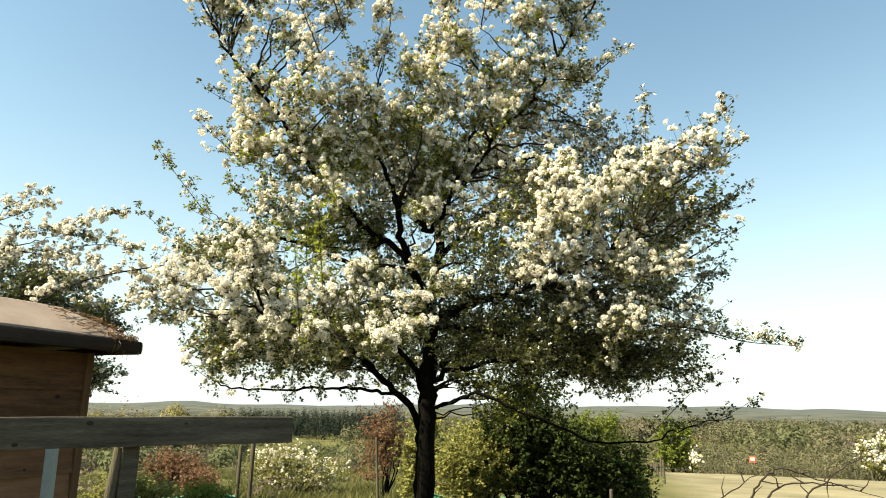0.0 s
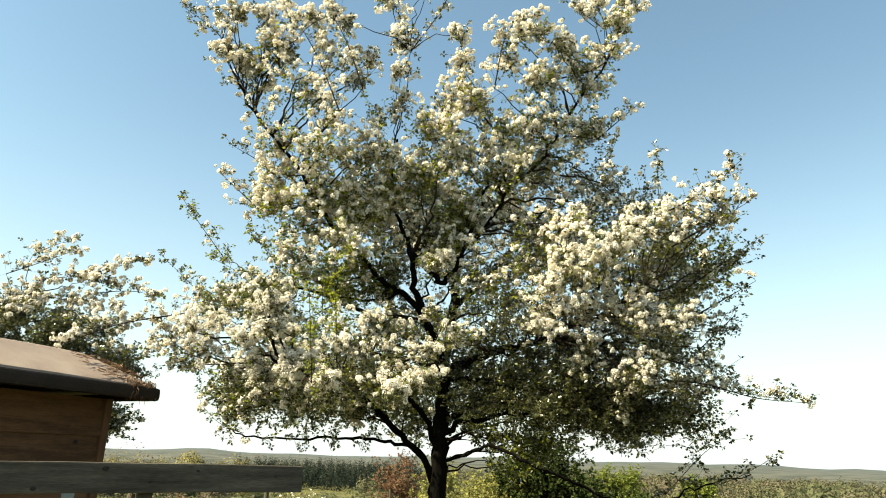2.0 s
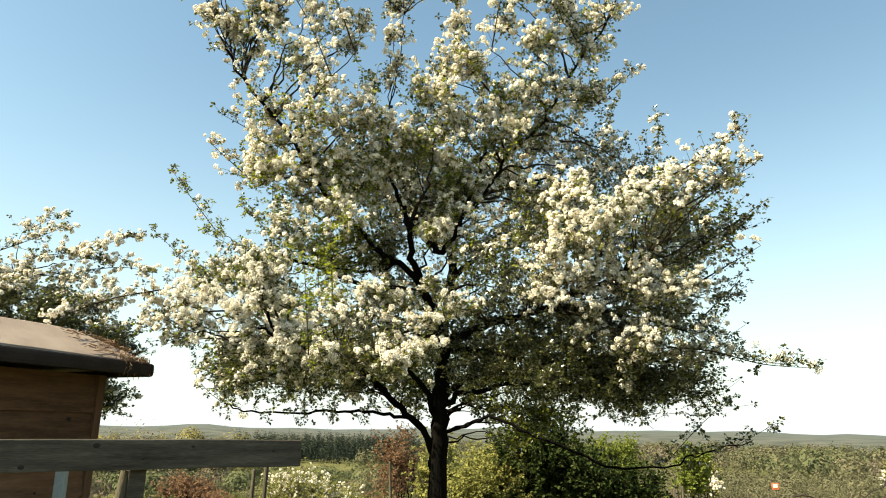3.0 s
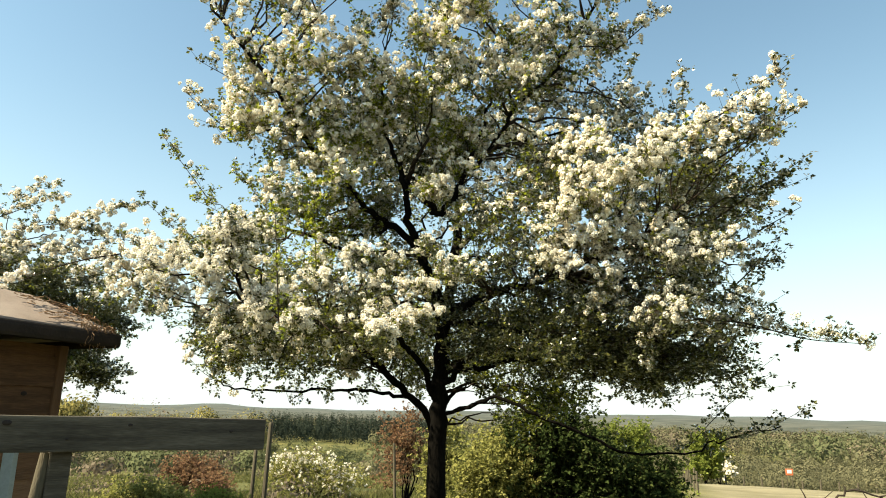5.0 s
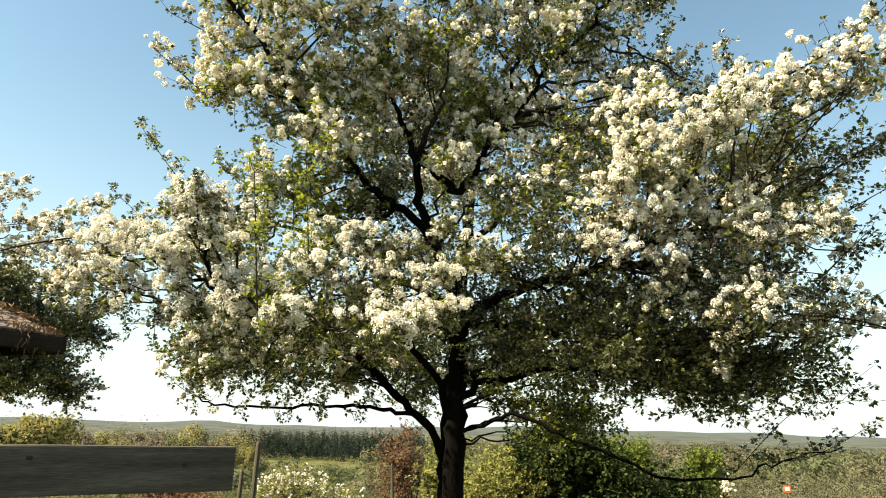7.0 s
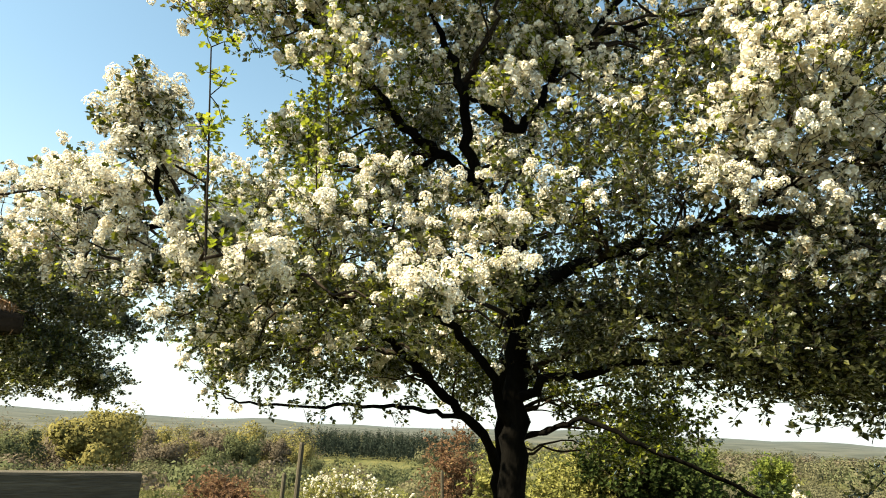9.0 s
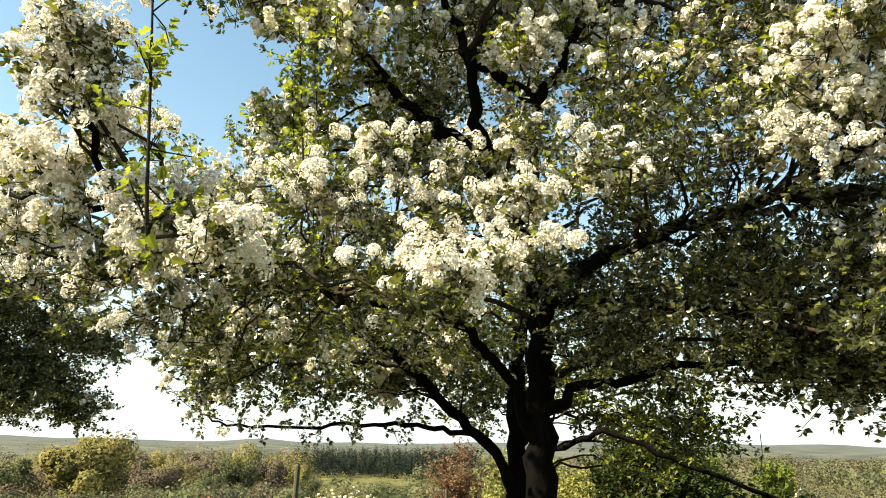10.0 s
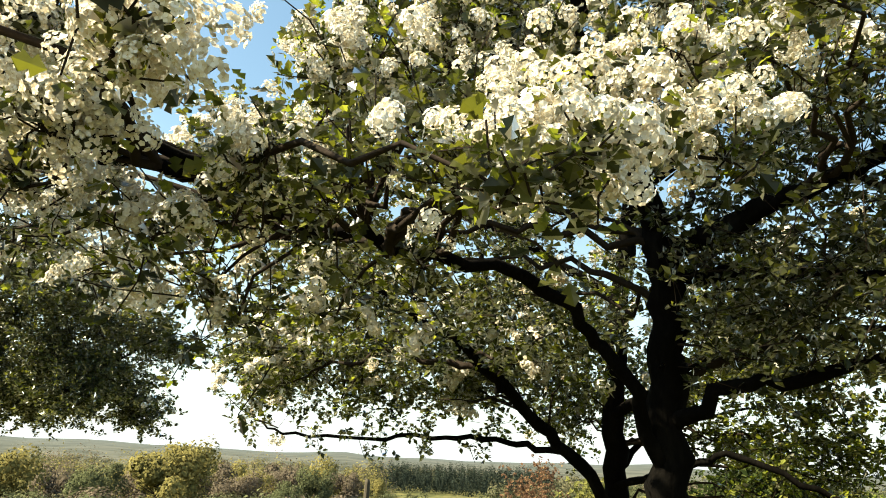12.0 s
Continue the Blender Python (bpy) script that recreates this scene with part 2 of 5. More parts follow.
# ---- mesh helpers ----
def mesh_np(name, verts, faces, mats, index=None, smooth=False):
    """A mesh from arrays of vertices and of triangles or quads."""
    verts, faces = np.asarray(verts, np.float32), np.asarray(faces, np.int32)
    me = bpy.data.meshes.new(name)
    k = faces.shape[1]
    me.vertices.add(len(verts))
    me.vertices.foreach_set("co", verts.ravel())
    me.loops.add(faces.size)
    me.loops.foreach_set("vertex_index", faces.ravel())
    me.polygons.add(len(faces))
    me.polygons.foreach_set("loop_start", np.arange(0, faces.size, k, dtype=np.int32))
    if index is not None:
        me.polygons.foreach_set("material_index", np.asarray(index, np.int32))
    me.polygons.foreach_set("use_smooth", np.full(len(faces), smooth))
    for m in mats:
        me.materials.append(m)
    me.update()
    me.validate()
    return me


def under(name, me, parent, label="", kind=""):
    ob = new(name, me)
    ob.parent = parent
    return tagged(ob, label, kind=kind)


def empty(name, place=(0, 0, 0)):
    ob = new(name)
    ob.location = place
    ob.empty_display_size = 0.2
    return ob


def part(name, bm, mat, parent, label=""):
    me = bpy.data.meshes.new(name)
    bm.to_mesh(me)
    bm.free()
    me.materials.append(mat)
    return under(name, me, parent, label)


def box(size, m=Matrix(), bevel=0.004, bm=None):
    """A box with worn edges, its middle at the pose m."""
    b = bmesh.new()
    bmesh.ops.create_cube(b, size=1.0, matrix=Matrix.Diagonal((*size, 1)))
    if bevel:
        bmesh.ops.bevel(b, geom=b.edges[:], offset=bevel, segments=2, affect="EDGES", profile=0.6)
    bmesh.ops.transform(b, matrix=m, verts=b.verts)
    if bm is None:
        return b
    me = bpy.data.meshes.new("tmp")
    b.to_mesh(me)
    b.free()
    bm.from_mesh(me)
    bpy.data.meshes.remove(me)
    return bm


def unit(v):
    v = np.asarray(v, float)
    return v / np.maximum(np.linalg.norm(v, axis=-1, keepdims=True), 1e-9)


def tube(pts, radii, sides=6, rough=0.0):
    """Vertices and quads of a branch along the points."""
    pts, radii = np.asarray(pts, float), np.asarray(radii, float)
    d = unit(np.gradient(pts, axis=0))
    side = unit(np.cross(d, np.where(np.abs(d[:, 2:3]) > 0.9, [[1.0, 0, 0]], [[0, 0, 1.0]])))
    for i in range(1, len(side)):
        side[i] = unit(side[i - 1] - d[i] * (side[i - 1] @ d[i]))
    other = np.cross(d, side)
    a = np.linspace(0, 2 * np.pi, sides, endpoint=False)
    ring = np.cos(a)[None, :, None] * side[:, None] + np.sin(a)[None, :, None] * other[:, None]
    r = radii[:, None, None] * (1 + rough * rng.standard_normal((len(pts), sides, 1)))
    v = (pts[:, None] + ring * r).reshape(-1, 3)
    i, j = np.meshgrid(np.arange(len(pts) - 1), np.arange(sides), indexing="ij")
    f = np.stack([i * sides + j, i * sides + (j + 1) % sides, (i + 1) * sides + (j + 1) % sides, (i + 1) * sides + j], -1).reshape(-1, 4)
    return v, f


def joined(pieces):
    vs, fs, n = [], [], 0
    for v, f in pieces:
        vs.append(v)
        fs.append(f + n)
        n += len(v)
    return np.concatenate(vs), np.concatenate(fs)


def turns(axes):
    """Turn matrices that carry z to the given axes, rolled at random."""
    z = unit(axes)
    x = unit(np.cross(z, rng.standard_normal(z.shape)))
    return np.stack([x, np.cross(z, x), z], -1)


def spread(tv, tf, places, rot, sizes):
    """Many copies of a small template, as one set of arrays."""
    v = np.einsum("nij,vj->nvi", rot, tv) * np.asarray(sizes)[:, None, None] + np.asarray(places)[:, None]
    f = tf[None] + (np.arange(len(places)) * len(tv))[:, None, None]
    return v.reshape(-1, 3), f.reshape(-1, tf.shape[1])


# ---- small templates ----
def leaf_template():
    """A lobed, folded leaf one unit long, along y, facing z."""
    v = np.array([(0, 0, 0), (0.15, 0.16, 0.03), (0.40, 0.38, 0.10), (0.17, 0.48, 0.02), (0.36, 0.74, 0.09), (0, 1, -0.06), (-0.36, 0.74, 0.09), (-0.17, 0.48, 0.02), (-0.40, 0.38, 0.10), (-0.15, 0.16, 0.03), (0, 0.5, -0.04)], float)
    f = np.array([(0, 1, 10), (1, 2, 10), (2, 3, 10), (3, 4, 10), (4, 5, 10), (5, 6, 10), (6, 7, 10), (7, 8, 10), (8, 9, 10), (9, 0, 10)])
    return v, f


def clump_template():
    """A simple two-sided fold of leaf for plants farther off."""
    v = np.array([(0, 0, 0), (0.34, 0.45, 0.1), (0, 1, -0.05), (-0.34, 0.45, 0.1)], float)
    return v, np.array([(0, 1, 2), (0, 2, 3)])


def blossom_template(flowers, petals, seed, petal_size=0.40):
    """A domed cluster of open five-petalled flowers, one unit in radius; returns vertices, triangles and material numbers."""
    r = np.random.default_rng(seed)
    vs, fs, ms, n = [], [], [], 0
    k = np.arange(flowers) + 0.5
    cz = 1 - 1.15 * k / flowers
    az = k * 2.39996
    for c, a in zip(cz, az):
        s = math.sqrt(max(0.0, 1 - c * c))
        d = unit(np.array([s * math.cos(a), s * math.sin(a), c]) + 0.25 * r.standard_normal(3))
        centre = d * (0.78 + 0.25 * r.random())
        z = unit(d + np.array([0, 0, 0.35]) + 0.25 * r.standard_normal(3))
        x = unit(np.cross(z, r.standard_normal(3)))
        y = np.cross(z, x)
        size = petal_size * (0.85 + 0.3 * r.random())
        for q in range(petals):
            b = 2 * np.pi * q / petals + 0.15 * r.standard_normal()
            o, w = x * math.cos(b) + y * math.sin(b), -x * math.sin(b) + y * math.cos(b)
            wide = 0.62 * 5 / petals
            vs += [centre, centre + size * (0.62 * o + wide * w * 0.9 + 0.16 * z), centre + size * (1.02 * o + 0.24 * z), centre + size * (0.62 * o - wide * w * 0.9 + 0.16 * z)]
            fs += [(n, n + 1, n + 2), (n, n + 2, n + 3)]
            ms += [0, 0]
            n += 4
        if petals > 3:
            for q in range(3):
                b = 2.1 * q + r.random()
                o = x * math.cos(b) + y * math.sin(b)
                vs += [centre + 0.02 * z, centre + size * (0.26 * o + 0.34 * z), centre + size * (0.26 * (o * 0.4 + y * 0.6) + 0.3 * z)]
                fs.append((n, n + 1, n + 2))
                ms.append(1)
                n += 3
    return np.array(vs), np.array(fs), np.array(ms)


def cup_template(flowers, sides, seed, size):
    """A domed cluster of small cupped flowers, one unit in radius."""
    r = np.random.default_rng(seed)
    vs, fs, n = [], [], 0
    k = np.arange(flowers) + 0.5
    for c, a in zip(1 - 1.4 * k / flowers, k * 2.39996):
        s = math.sqrt(max(0.0, 1 - c * c))
        d = unit(np.array([s * math.cos(a), s * math.sin(a), c]) + 0.12 * r.standard_normal(3))
        z = unit(d + np.array([0, 0, 0.2]) + 0.2 * r.standard_normal(3))
        x = unit(np.cross(z, r.standard_normal(3)))
        y = np.cross(z, x)
        centre, w = d * (0.74 + 0.2 * r.random()), size * (0.8 + 0.4 * r.random())
        b = 2 * np.pi * np.arange(sides) / sides
        lift = 0.30 + 0.15 * r.random(sides)
        ring = [centre + w * (x * math.cos(q) + y * math.sin(q) + z * h) for q, h in zip(b, lift)]
        if sides > 4:
            vs += [centre] + ring
            fs += [(n, n + 1 + i, n + 1 + (i + 1) % sides) for i in range(sides)]
            n += 1 + sides
        else:
            ring[0], ring[2] = ring[0] - w * z * 0.3, ring[2] - w * z * 0.3
            vs += ring
            fs += [(n, n + 1, n + 2), (n, n + 2, n + 3)]
            n += 4
    return np.array(vs), np.array(fs), np.zeros(len(fs), int)


LEAF, CLUMP = leaf_template(), clump_template()
BLOSSOM_NEAR = blossom_template(30, 5, 3, 0.215)
BLOSSOM_MID = cup_template(34, 5, 4, 0.235)
BLOSSOM_FAR = cup_template(16, 4, 5, 0.45)


# ---- trees ----
class Growth:
    """The wood of one plant and all that sits on it, gathered before it is made into meshes."""

    def __init__(self):
        self.limbs, self.branches, self.twigs = [], [], []
        self.joints, self.girth, self.heading = np.zeros((0, 3)), np.zeros(0), np.zeros((0, 3))
        self.bloom, self.leaf, self.young = [], [], []

    def note(self, pts, radii):
        self.joints = np.vstack([self.joints, pts])
        self.girth = np.append(self.girth, radii)
        self.heading = np.vstack([self.heading, unit(np.gradient(np.asarray(pts, float), axis=0))])

    def limb(self, r0, r1, *corners, sides=10, steps=5, carries=True):
        """A stem or limb through the corners, tapering."""
        pts = smooth_line(corners, steps)
        pts[1:-1] += 0.012 * rng.standard_normal((len(pts) - 2, 3))
        radii = np.linspace(r0, r1, len(pts))
        self.limbs.append(tube(pts, radii, sides, 0.06))
        if carries:
            self.note(pts, radii)

    def reach(self, tip, root):
        """A branch from the wood that is best placed to carry it to the tip; returns its points."""
        tip = np.asarray(tip, float)
        off = tip - self.joints
        dist = np.linalg.norm(off, axis=1)
        back = np.maximum(0, -(off * unit(tip - root)).sum(1))
        cost = dist + 1.5 * back + 0.35 * np.maximum(0, -off[:, 2]) + 0.012 / np.maximum(self.girth, 0.004)
        i = int(np.argmin(cost))
        start, length = self.joints[i], dist[i]
        if length < 0.05:
            return self.joints[i : i + 1].repeat(2, 0)
        bend = start + 0.45 * length * unit(unit(off[i]) + 0.5 * self.heading[i] + 0.18 * rng.standard_normal(3))
        k = max(4, int(length / 0.09))
        s = np.linspace(0, 1, k)[:, None]
        pts = (1 - s) ** 2 * start + 2 * s * (1 - s) * bend + s**2 * tip
        pts[1:-1] += 0.02 * rng.standard_normal((k - 2, 3))
        r0 = min(0.75 * self.girth[i], 0.004 + 0.010 * length)
        radii = np.linspace(r0, min(r0, 0.0032), k)
        self.branches.append(tube(pts, radii, 5, 0.08))
        self.note(pts[1:], radii[1:])
        return pts

    def shoots(self, starts, ways, lengths, bloom, young=0.0, step=0.048, lean=0.25, thick=0.0022, low=0.0, high=0.0, lumps=0.10, under_share=0.12):
        """Twigs set with flower clusters and tufts of leaf, all of about one length."""
        n, k = len(starts), max(3, int(np.mean(lengths) / step))
        ways, lengths = unit(ways), np.asarray(lengths)[:, None, None]
        s = np.linspace(0, 1, k)[None, :, None]
        curl = 1.6 * unit(np.cross(ways, rng.standard_normal((n, 3))))[:, None]
        pts = starts[:, None] + ways[:, None] * lengths * s + (0.17 * curl + 0.5 * lean * UP) * lengths * s**2
        pts[:, 1:] += 0.012 * rng.standard_normal((n, k - 1, 3))
        self.twigs.append(twig_tubes(pts[:, :: 1 if k < 5 else 2], thick))
        p = pts[:, 1:].reshape(-1, 3)
        way = np.repeat(ways, k - 1, 0)
        out = unit(0.8 * rng.standard_normal(p.shape) + 0.55 * UP + 0.3 * way)
        outer = np.tile(np.clip(np.linspace(0, 1, k)[1:] * 1.6, 0.2, 1.1), n)
        share = outer * bloom * np.repeat(np.where(rng.random(n) < 0.36, 0.15, 1.25), k - 1)
        if high > low:
            share = share * (under_share + 1.25 * np.clip((p[:, 2] - low) / (high - low), 0, 1) ** 1.3)
        flower = rng.random(len(p)) < 0.74 * share
        site = np.hstack([p + out * 0.02, out])[flower]
        big = rng.random(len(site)) < lumps
        many = np.where(big, 7, 3)
        wide = np.repeat(np.where(big, 0.040, 0.026), many)[:, None]
        tuft = np.repeat(site, many, 0)
        flat = rng.standard_normal((len(tuft), 3))
        flat -= tuft[:, 3:] * (flat * tuft[:, 3:]).sum(1, keepdims=True)
        tuft[:, :3] += wide * flat + 0.25 * wide * np.abs(rng.standard_normal((len(tuft), 1))) * tuft[:, 3:]
        tuft[:, 3:] = unit(tuft[:, 3:] + 0.35 * flat + 0.4 * UP)
        self.bloom.append(tuft)
        few = np.where(flower, 3, 7)
        p, way = np.repeat(p, few, 0), np.repeat(way, few, 0)
        o = unit(rng.standard_normal(p.shape) + 0.2 * UP + 0.3 * way)
        fresh = rng.random(len(p)) < young
        both = np.hstack([p + o * 0.012, o])
        self.young.append(both[fresh])
        self.leaf.append(both[~fresh])

    def bough(self, place, root, size=0.42, bloom=0.6, fill=1.0, young=0.03, step=0.048, under_share=0.12):
        """A branch that ends in a cushion of flowering shoots."""
        pts = self.reach(place, root)
        place = np.asarray(place, float)
        outward = unit(place - root)
        many = max(6, int(min(11 + 75 * size, 34) * fill))
        o = unit(rng.standard_normal((many, 3)) * (1, 1, 0.75) + 0.35 * outward + 0.25 * UP)
        starts = place + 0.30 * size * rng.standard_normal((many, 3)) * (1, 1, 0.7) - 0.15 * size * outward
        self.shoots(starts, o + 0.2 * UP, size * rng.uniform(0.45, 1.2, many), bloom, young, step, low=place[2] - 0.9 * size, high=place[2] + 0.75 * size, under_share=under_share)

    def spray(self, bloom, girth, *corners, young=0.0, side=0.14, tied=True):
        """A long free twig, thick with short flowering spurs along its outer part."""
        if tied:
            self.reach(corners[0], np.asarray(corners[0]) + (0, 1.5, -1.0))
        pts = smooth_line(corners, 8)
        radii = np.linspace(girth, 0.002, len(pts))
        self.branches.append(tube(pts, radii, 5, 0.08))
        self.note(pts, radii)
        line = np.linalg.norm(np.diff(pts, axis=0), axis=1).sum()
        at = np.arange(0.0, 1.0, 0.045 / line)
        p = pts[np.minimum(len(pts) - 1, (at * len(pts)).astype(int))]
        reach = side * (1.25 - at) * rng.uniform(0.3, 1.0, len(at)) + 0.05
        self.shoots(p, rng.standard_normal((len(at), 3)) + 0.6 * UP, reach, bloom, young, 0.045, thick=0.002, lumps=0.03)


def twig_tubes(pts, thick):
    """Three-sided twigs along many lines at once."""
    n, k, _ = pts.shape
    d = unit(pts[:, -1] - pts[:, 0])
    x = unit(np.cross(d, [0.31, 0.52, 0.8]))
    y = np.cross(d, x)
    ang = np.array([0, 2.0944, 4.1888])
    ring = np.cos(ang)[None, :, None] * x[:, None] + np.sin(ang)[None, :, None] * y[:, None]
    r = np.linspace(thick, 0.0015, k)
    v = (pts[:, :, None] + ring[:, None] * r[None, :, None, None]).reshape(-1, 3)
    a, i, j = np.meshgrid(np.arange(n), np.arange(k - 1), np.arange(3), indexing="ij")
    b = a * k * 3
    f = np.stack([b + i * 3 + j, b + i * 3 + (j + 1) % 3, b + (i + 1) * 3 + (j + 1) % 3, b + (i + 1) * 3 + j], -1).reshape(-1, 4)
    return v, f


def smooth_line(corners, steps):
    """A rounded line through the corners."""
    c = np.asarray(corners, float)
    if len(c) == 2:
        return c[0] + (c[1] - c[0]) * np.linspace(0, 1, steps + 1)[:, None]
    p = np.vstack([2 * c[0] - c[1], c, 2 * c[-1] - c[-2]])
    out = []
    for i in range(1, len(p) - 2):
        for s in np.linspace(0, 1, steps, endpoint=False):
            a, b, d, e = p[i - 1], p[i], p[i + 1], p[i + 2]
            out.append(0.5 * (2 * b + (d - a) * s + (2 * a - 5 * b + 4 * d - e) * s**2 + (3 * b - a - 3 * d + e) * s**3))
    out.append(c[-1])
    return np.array(out)


def foliage(parent, name, label, items, template, size, mat):
    items = np.concatenate(items)
    if not len(items):
        return None
    pos, out = items[:, :3], items[:, 3:]
    # leaves lie flat-ish: the face looks up and outward, the tip along the shoot
    face = unit(UP + 0.7 * rng.standard_normal(out.shape))
    y = unit(out - face * (out * face).sum(1, keepdims=True))
    rot = np.stack([np.cross(y, face), y, face], -1)
    v, f = spread(*template, pos, rot, size * rng.uniform(0.6, 1.25, len(pos)))
    return under(name, mesh_np(name, v, f, [mat]), parent, label, "stuff")


def blossoms(parent, items, near_rule, size=0.031, parts=0):
    items = np.concatenate(items)
    pos, out = items[:, :3], items[:, 3:]
    rank = near_rule(pos)
    order = np.argsort(rank)
    sizes = size * rng.uniform(0.6, 1.2, len(pos))
    single, near, rest = order[:parts], order[parts:][rank[order[parts:]] < 1.4], order[parts:][rank[order[parts:]] >= 1.4]
    if parts:
        me = mesh_np("blossom", BLOSSOM_NEAR[0], BLOSSOM_NEAR[1], [petal, stamen], BLOSSOM_NEAR[2])
        rots = turns(out)
        for i in single:
            ob = under("blossom", me, parent)
            ob.matrix_basis = Matrix.Translation(pos[i]) @ Matrix(rots[i].tolist()).to_4x4() @ Matrix.Scale(float(sizes[i]), 4)
    for name, pick, (tv, tf, tm) in (("blossom_spread", near, BLOSSOM_MID), ("blossom_cover", rest, BLOSSOM_FAR)):
        if len(pick):
            v, f = spread(tv, tf, pos[pick], turns(out[pick]), sizes[pick])
            under(name, mesh_np(name, v, f, [petal, stamen], np.tile(tm, len(pick))), parent, "cream-white clusters of hawthorn blossom", "stuff")


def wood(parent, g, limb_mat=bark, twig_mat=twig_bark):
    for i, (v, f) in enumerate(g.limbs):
        under("trunk" if i == 0 else "limb", mesh_np("limb", v, f, [limb_mat], smooth=True), parent, "fissured bark, darkened for crown shade" if i == 0 else "")
    if g.branches:
        under("branching", mesh_np("branching", *joined(g.branches), [twig_mat], smooth=True), parent, "", "stuff")
    if g.twigs:
        under("twig_growth", mesh_np("twig_growth", *joined(g.twigs), [twig_mat]), parent, "", "stuff")


# ---- the land ----
def land(x, y):
    """Height of the ground: a garden slope, a falling pasture, a wide valley, low hills far off."""
    x, y = np.asarray(x, float), np.asarray(y, float)
    r = np.hypot(x, y)
    z = np.interp(r, [0, 6, 12, 20, 40, 95, 180, 330, 900, 1300, 1900, 2600, 3400, 4600], [0, -0.05, -0.35, -0.9, -2.4, -6.2, -15, -24, -26, -24, -6, 4, 1, -40])
    a = np.arctan2(x, y)
    hills = 4.2 * np.sin(7 * a + 0.6) + 3.6 * np.sin(17 * a + 1.9) + 2.8 * np.sin(41 * a) + 5.0 * np.maximum(0, np.sin(29 * a + 0.8)) ** 3
    z = z + hills * np.clip((r - 1500) / 900, 0, 1)
    z = z + 0.06 * np.sin(x * 0.9 + 1) * np.sin(y * 0.7) * np.clip(r / 8, 0, 1) + 0.6 * np.sin(x * 0.05 + 0.4) * np.sin(y * 0.043) * np.clip((r - 30) / 60, 0, 1)
    return z


def make_ground():
    rings = np.concatenate([np.linspace(0.5, 30, 40), np.geomspace(32, 4600, 90)])
    seg = 220
    a = np.linspace(0, 2 * np.pi, seg, endpoint=False)
    x, y = (rings[:, None] * np.sin(a)).ravel(), (rings[:, None] * np.cos(a)).ravel()
    v = np.vstack([np.stack([x, y, land(x, y)], -1), [[0, 0, float(land(0, 0))]]])
    i, j = np.meshgrid(np.arange(len(rings) - 1), np.arange(seg), indexing="ij")
    quads = np.stack([i * seg + j, (i + 1) * seg + j, (i + 1) * seg + (j + 1) % seg, i * seg + (j + 1) % seg], -1).reshape(-1, 4)
    tris = np.concatenate([quads[:, [0, 2, 1]], quads[:, [0, 3, 2]], np.stack([np.full(seg, len(v) - 1), np.roll(np.arange(seg), -1), np.arange(seg)], -1)])
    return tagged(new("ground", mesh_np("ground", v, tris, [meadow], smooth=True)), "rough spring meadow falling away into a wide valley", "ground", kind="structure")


make_ground()


def far_wood(name, label, spots, heights, widths, mat, leaves=46, cone=False, grain=1.5):
    """A wood seen from far off: each tree a rounded, lumpy crown, its outline ragged with leaf clumps."""
    spots = np.asarray(spots)
    base = land(spots[:, 0], spots[:, 1])
    n = len(spots)
    u = unit(rng.standard_normal((n, leaves, 3))) * rng.random((n, leaves, 1)) ** 0.3
    if cone:
        h = rng.random((n, leaves, 1))
        ang = rng.random((n, leaves, 1)) * 6.2832
        rad = (1.02 - h) ** 0.8 * (0.5 + 0.5 * rng.random((n, leaves, 1)))
        u = np.concatenate([np.cos(ang) * rad, np.sin(ang) * rad, h * 2 - 1], -1)
    waves, phase = 2.6 * rng.standard_normal((n, 3, 3)), rng.random((n, 1, 3)) * 6.28

    lumps = 1 + 0.13 * np.sin(np.einsum("nkc,nwc->nkw", u, waves) + phase).sum(-1, keepdims=True)
    scale = np.stack([widths / 2, widths / 2, heights * 0.5], -1)[:, None]
    middle = np.stack([spots[:, 0], spots[:, 1], base + heights * 0.5], -1)[:, None]
    p = u * lumps * (1 + 0.08 * rng.standard_normal((n, leaves, 1))) * scale + middle
    size = np.repeat(widths * grain / math.sqrt(leaves), leaves) * rng.uniform(0.6, 1.3, n * leaves)
    out = unit(unit(u.reshape(-1, 3)) + 0.25 * UP + 0.28 * rng.standard_normal((n * leaves, 3)))
    v, f = spread(*CLUMP, p.reshape(-1, 3), turns(out), size)
    # leaves of one crown catch the light together, as rounded masses
    soft = unit(np.repeat(u.reshape(-1, 3), 4, 0))
    soft = unit(soft + 0.3 * UP + 0.15 * np.repeat(rng.standard_normal((n * leaves, 3)), 4, 0))
    me = mesh_np(name, v, f, [mat], smooth=True)
    me.normals_split_custom_set_from_vertices(soft.tolist())
    return tagged(new(name, me), label, "wood", kind="stuff")


def polar(n, a0, a1, r0, r1):
    a, r = np.radians(rng.uniform(a0, a1, n)), np.sqrt(rng.uniform(r0**2, r1**2, n))
    return np.stack([r * np.sin(a), r * np.cos(a)], -1)


def patchy(spots, scale, level, seed):
    keep = [noise.noise(Vector((x / scale, y / scale, seed))) > level for x, y in spots]
    return spots[np.array(keep)]


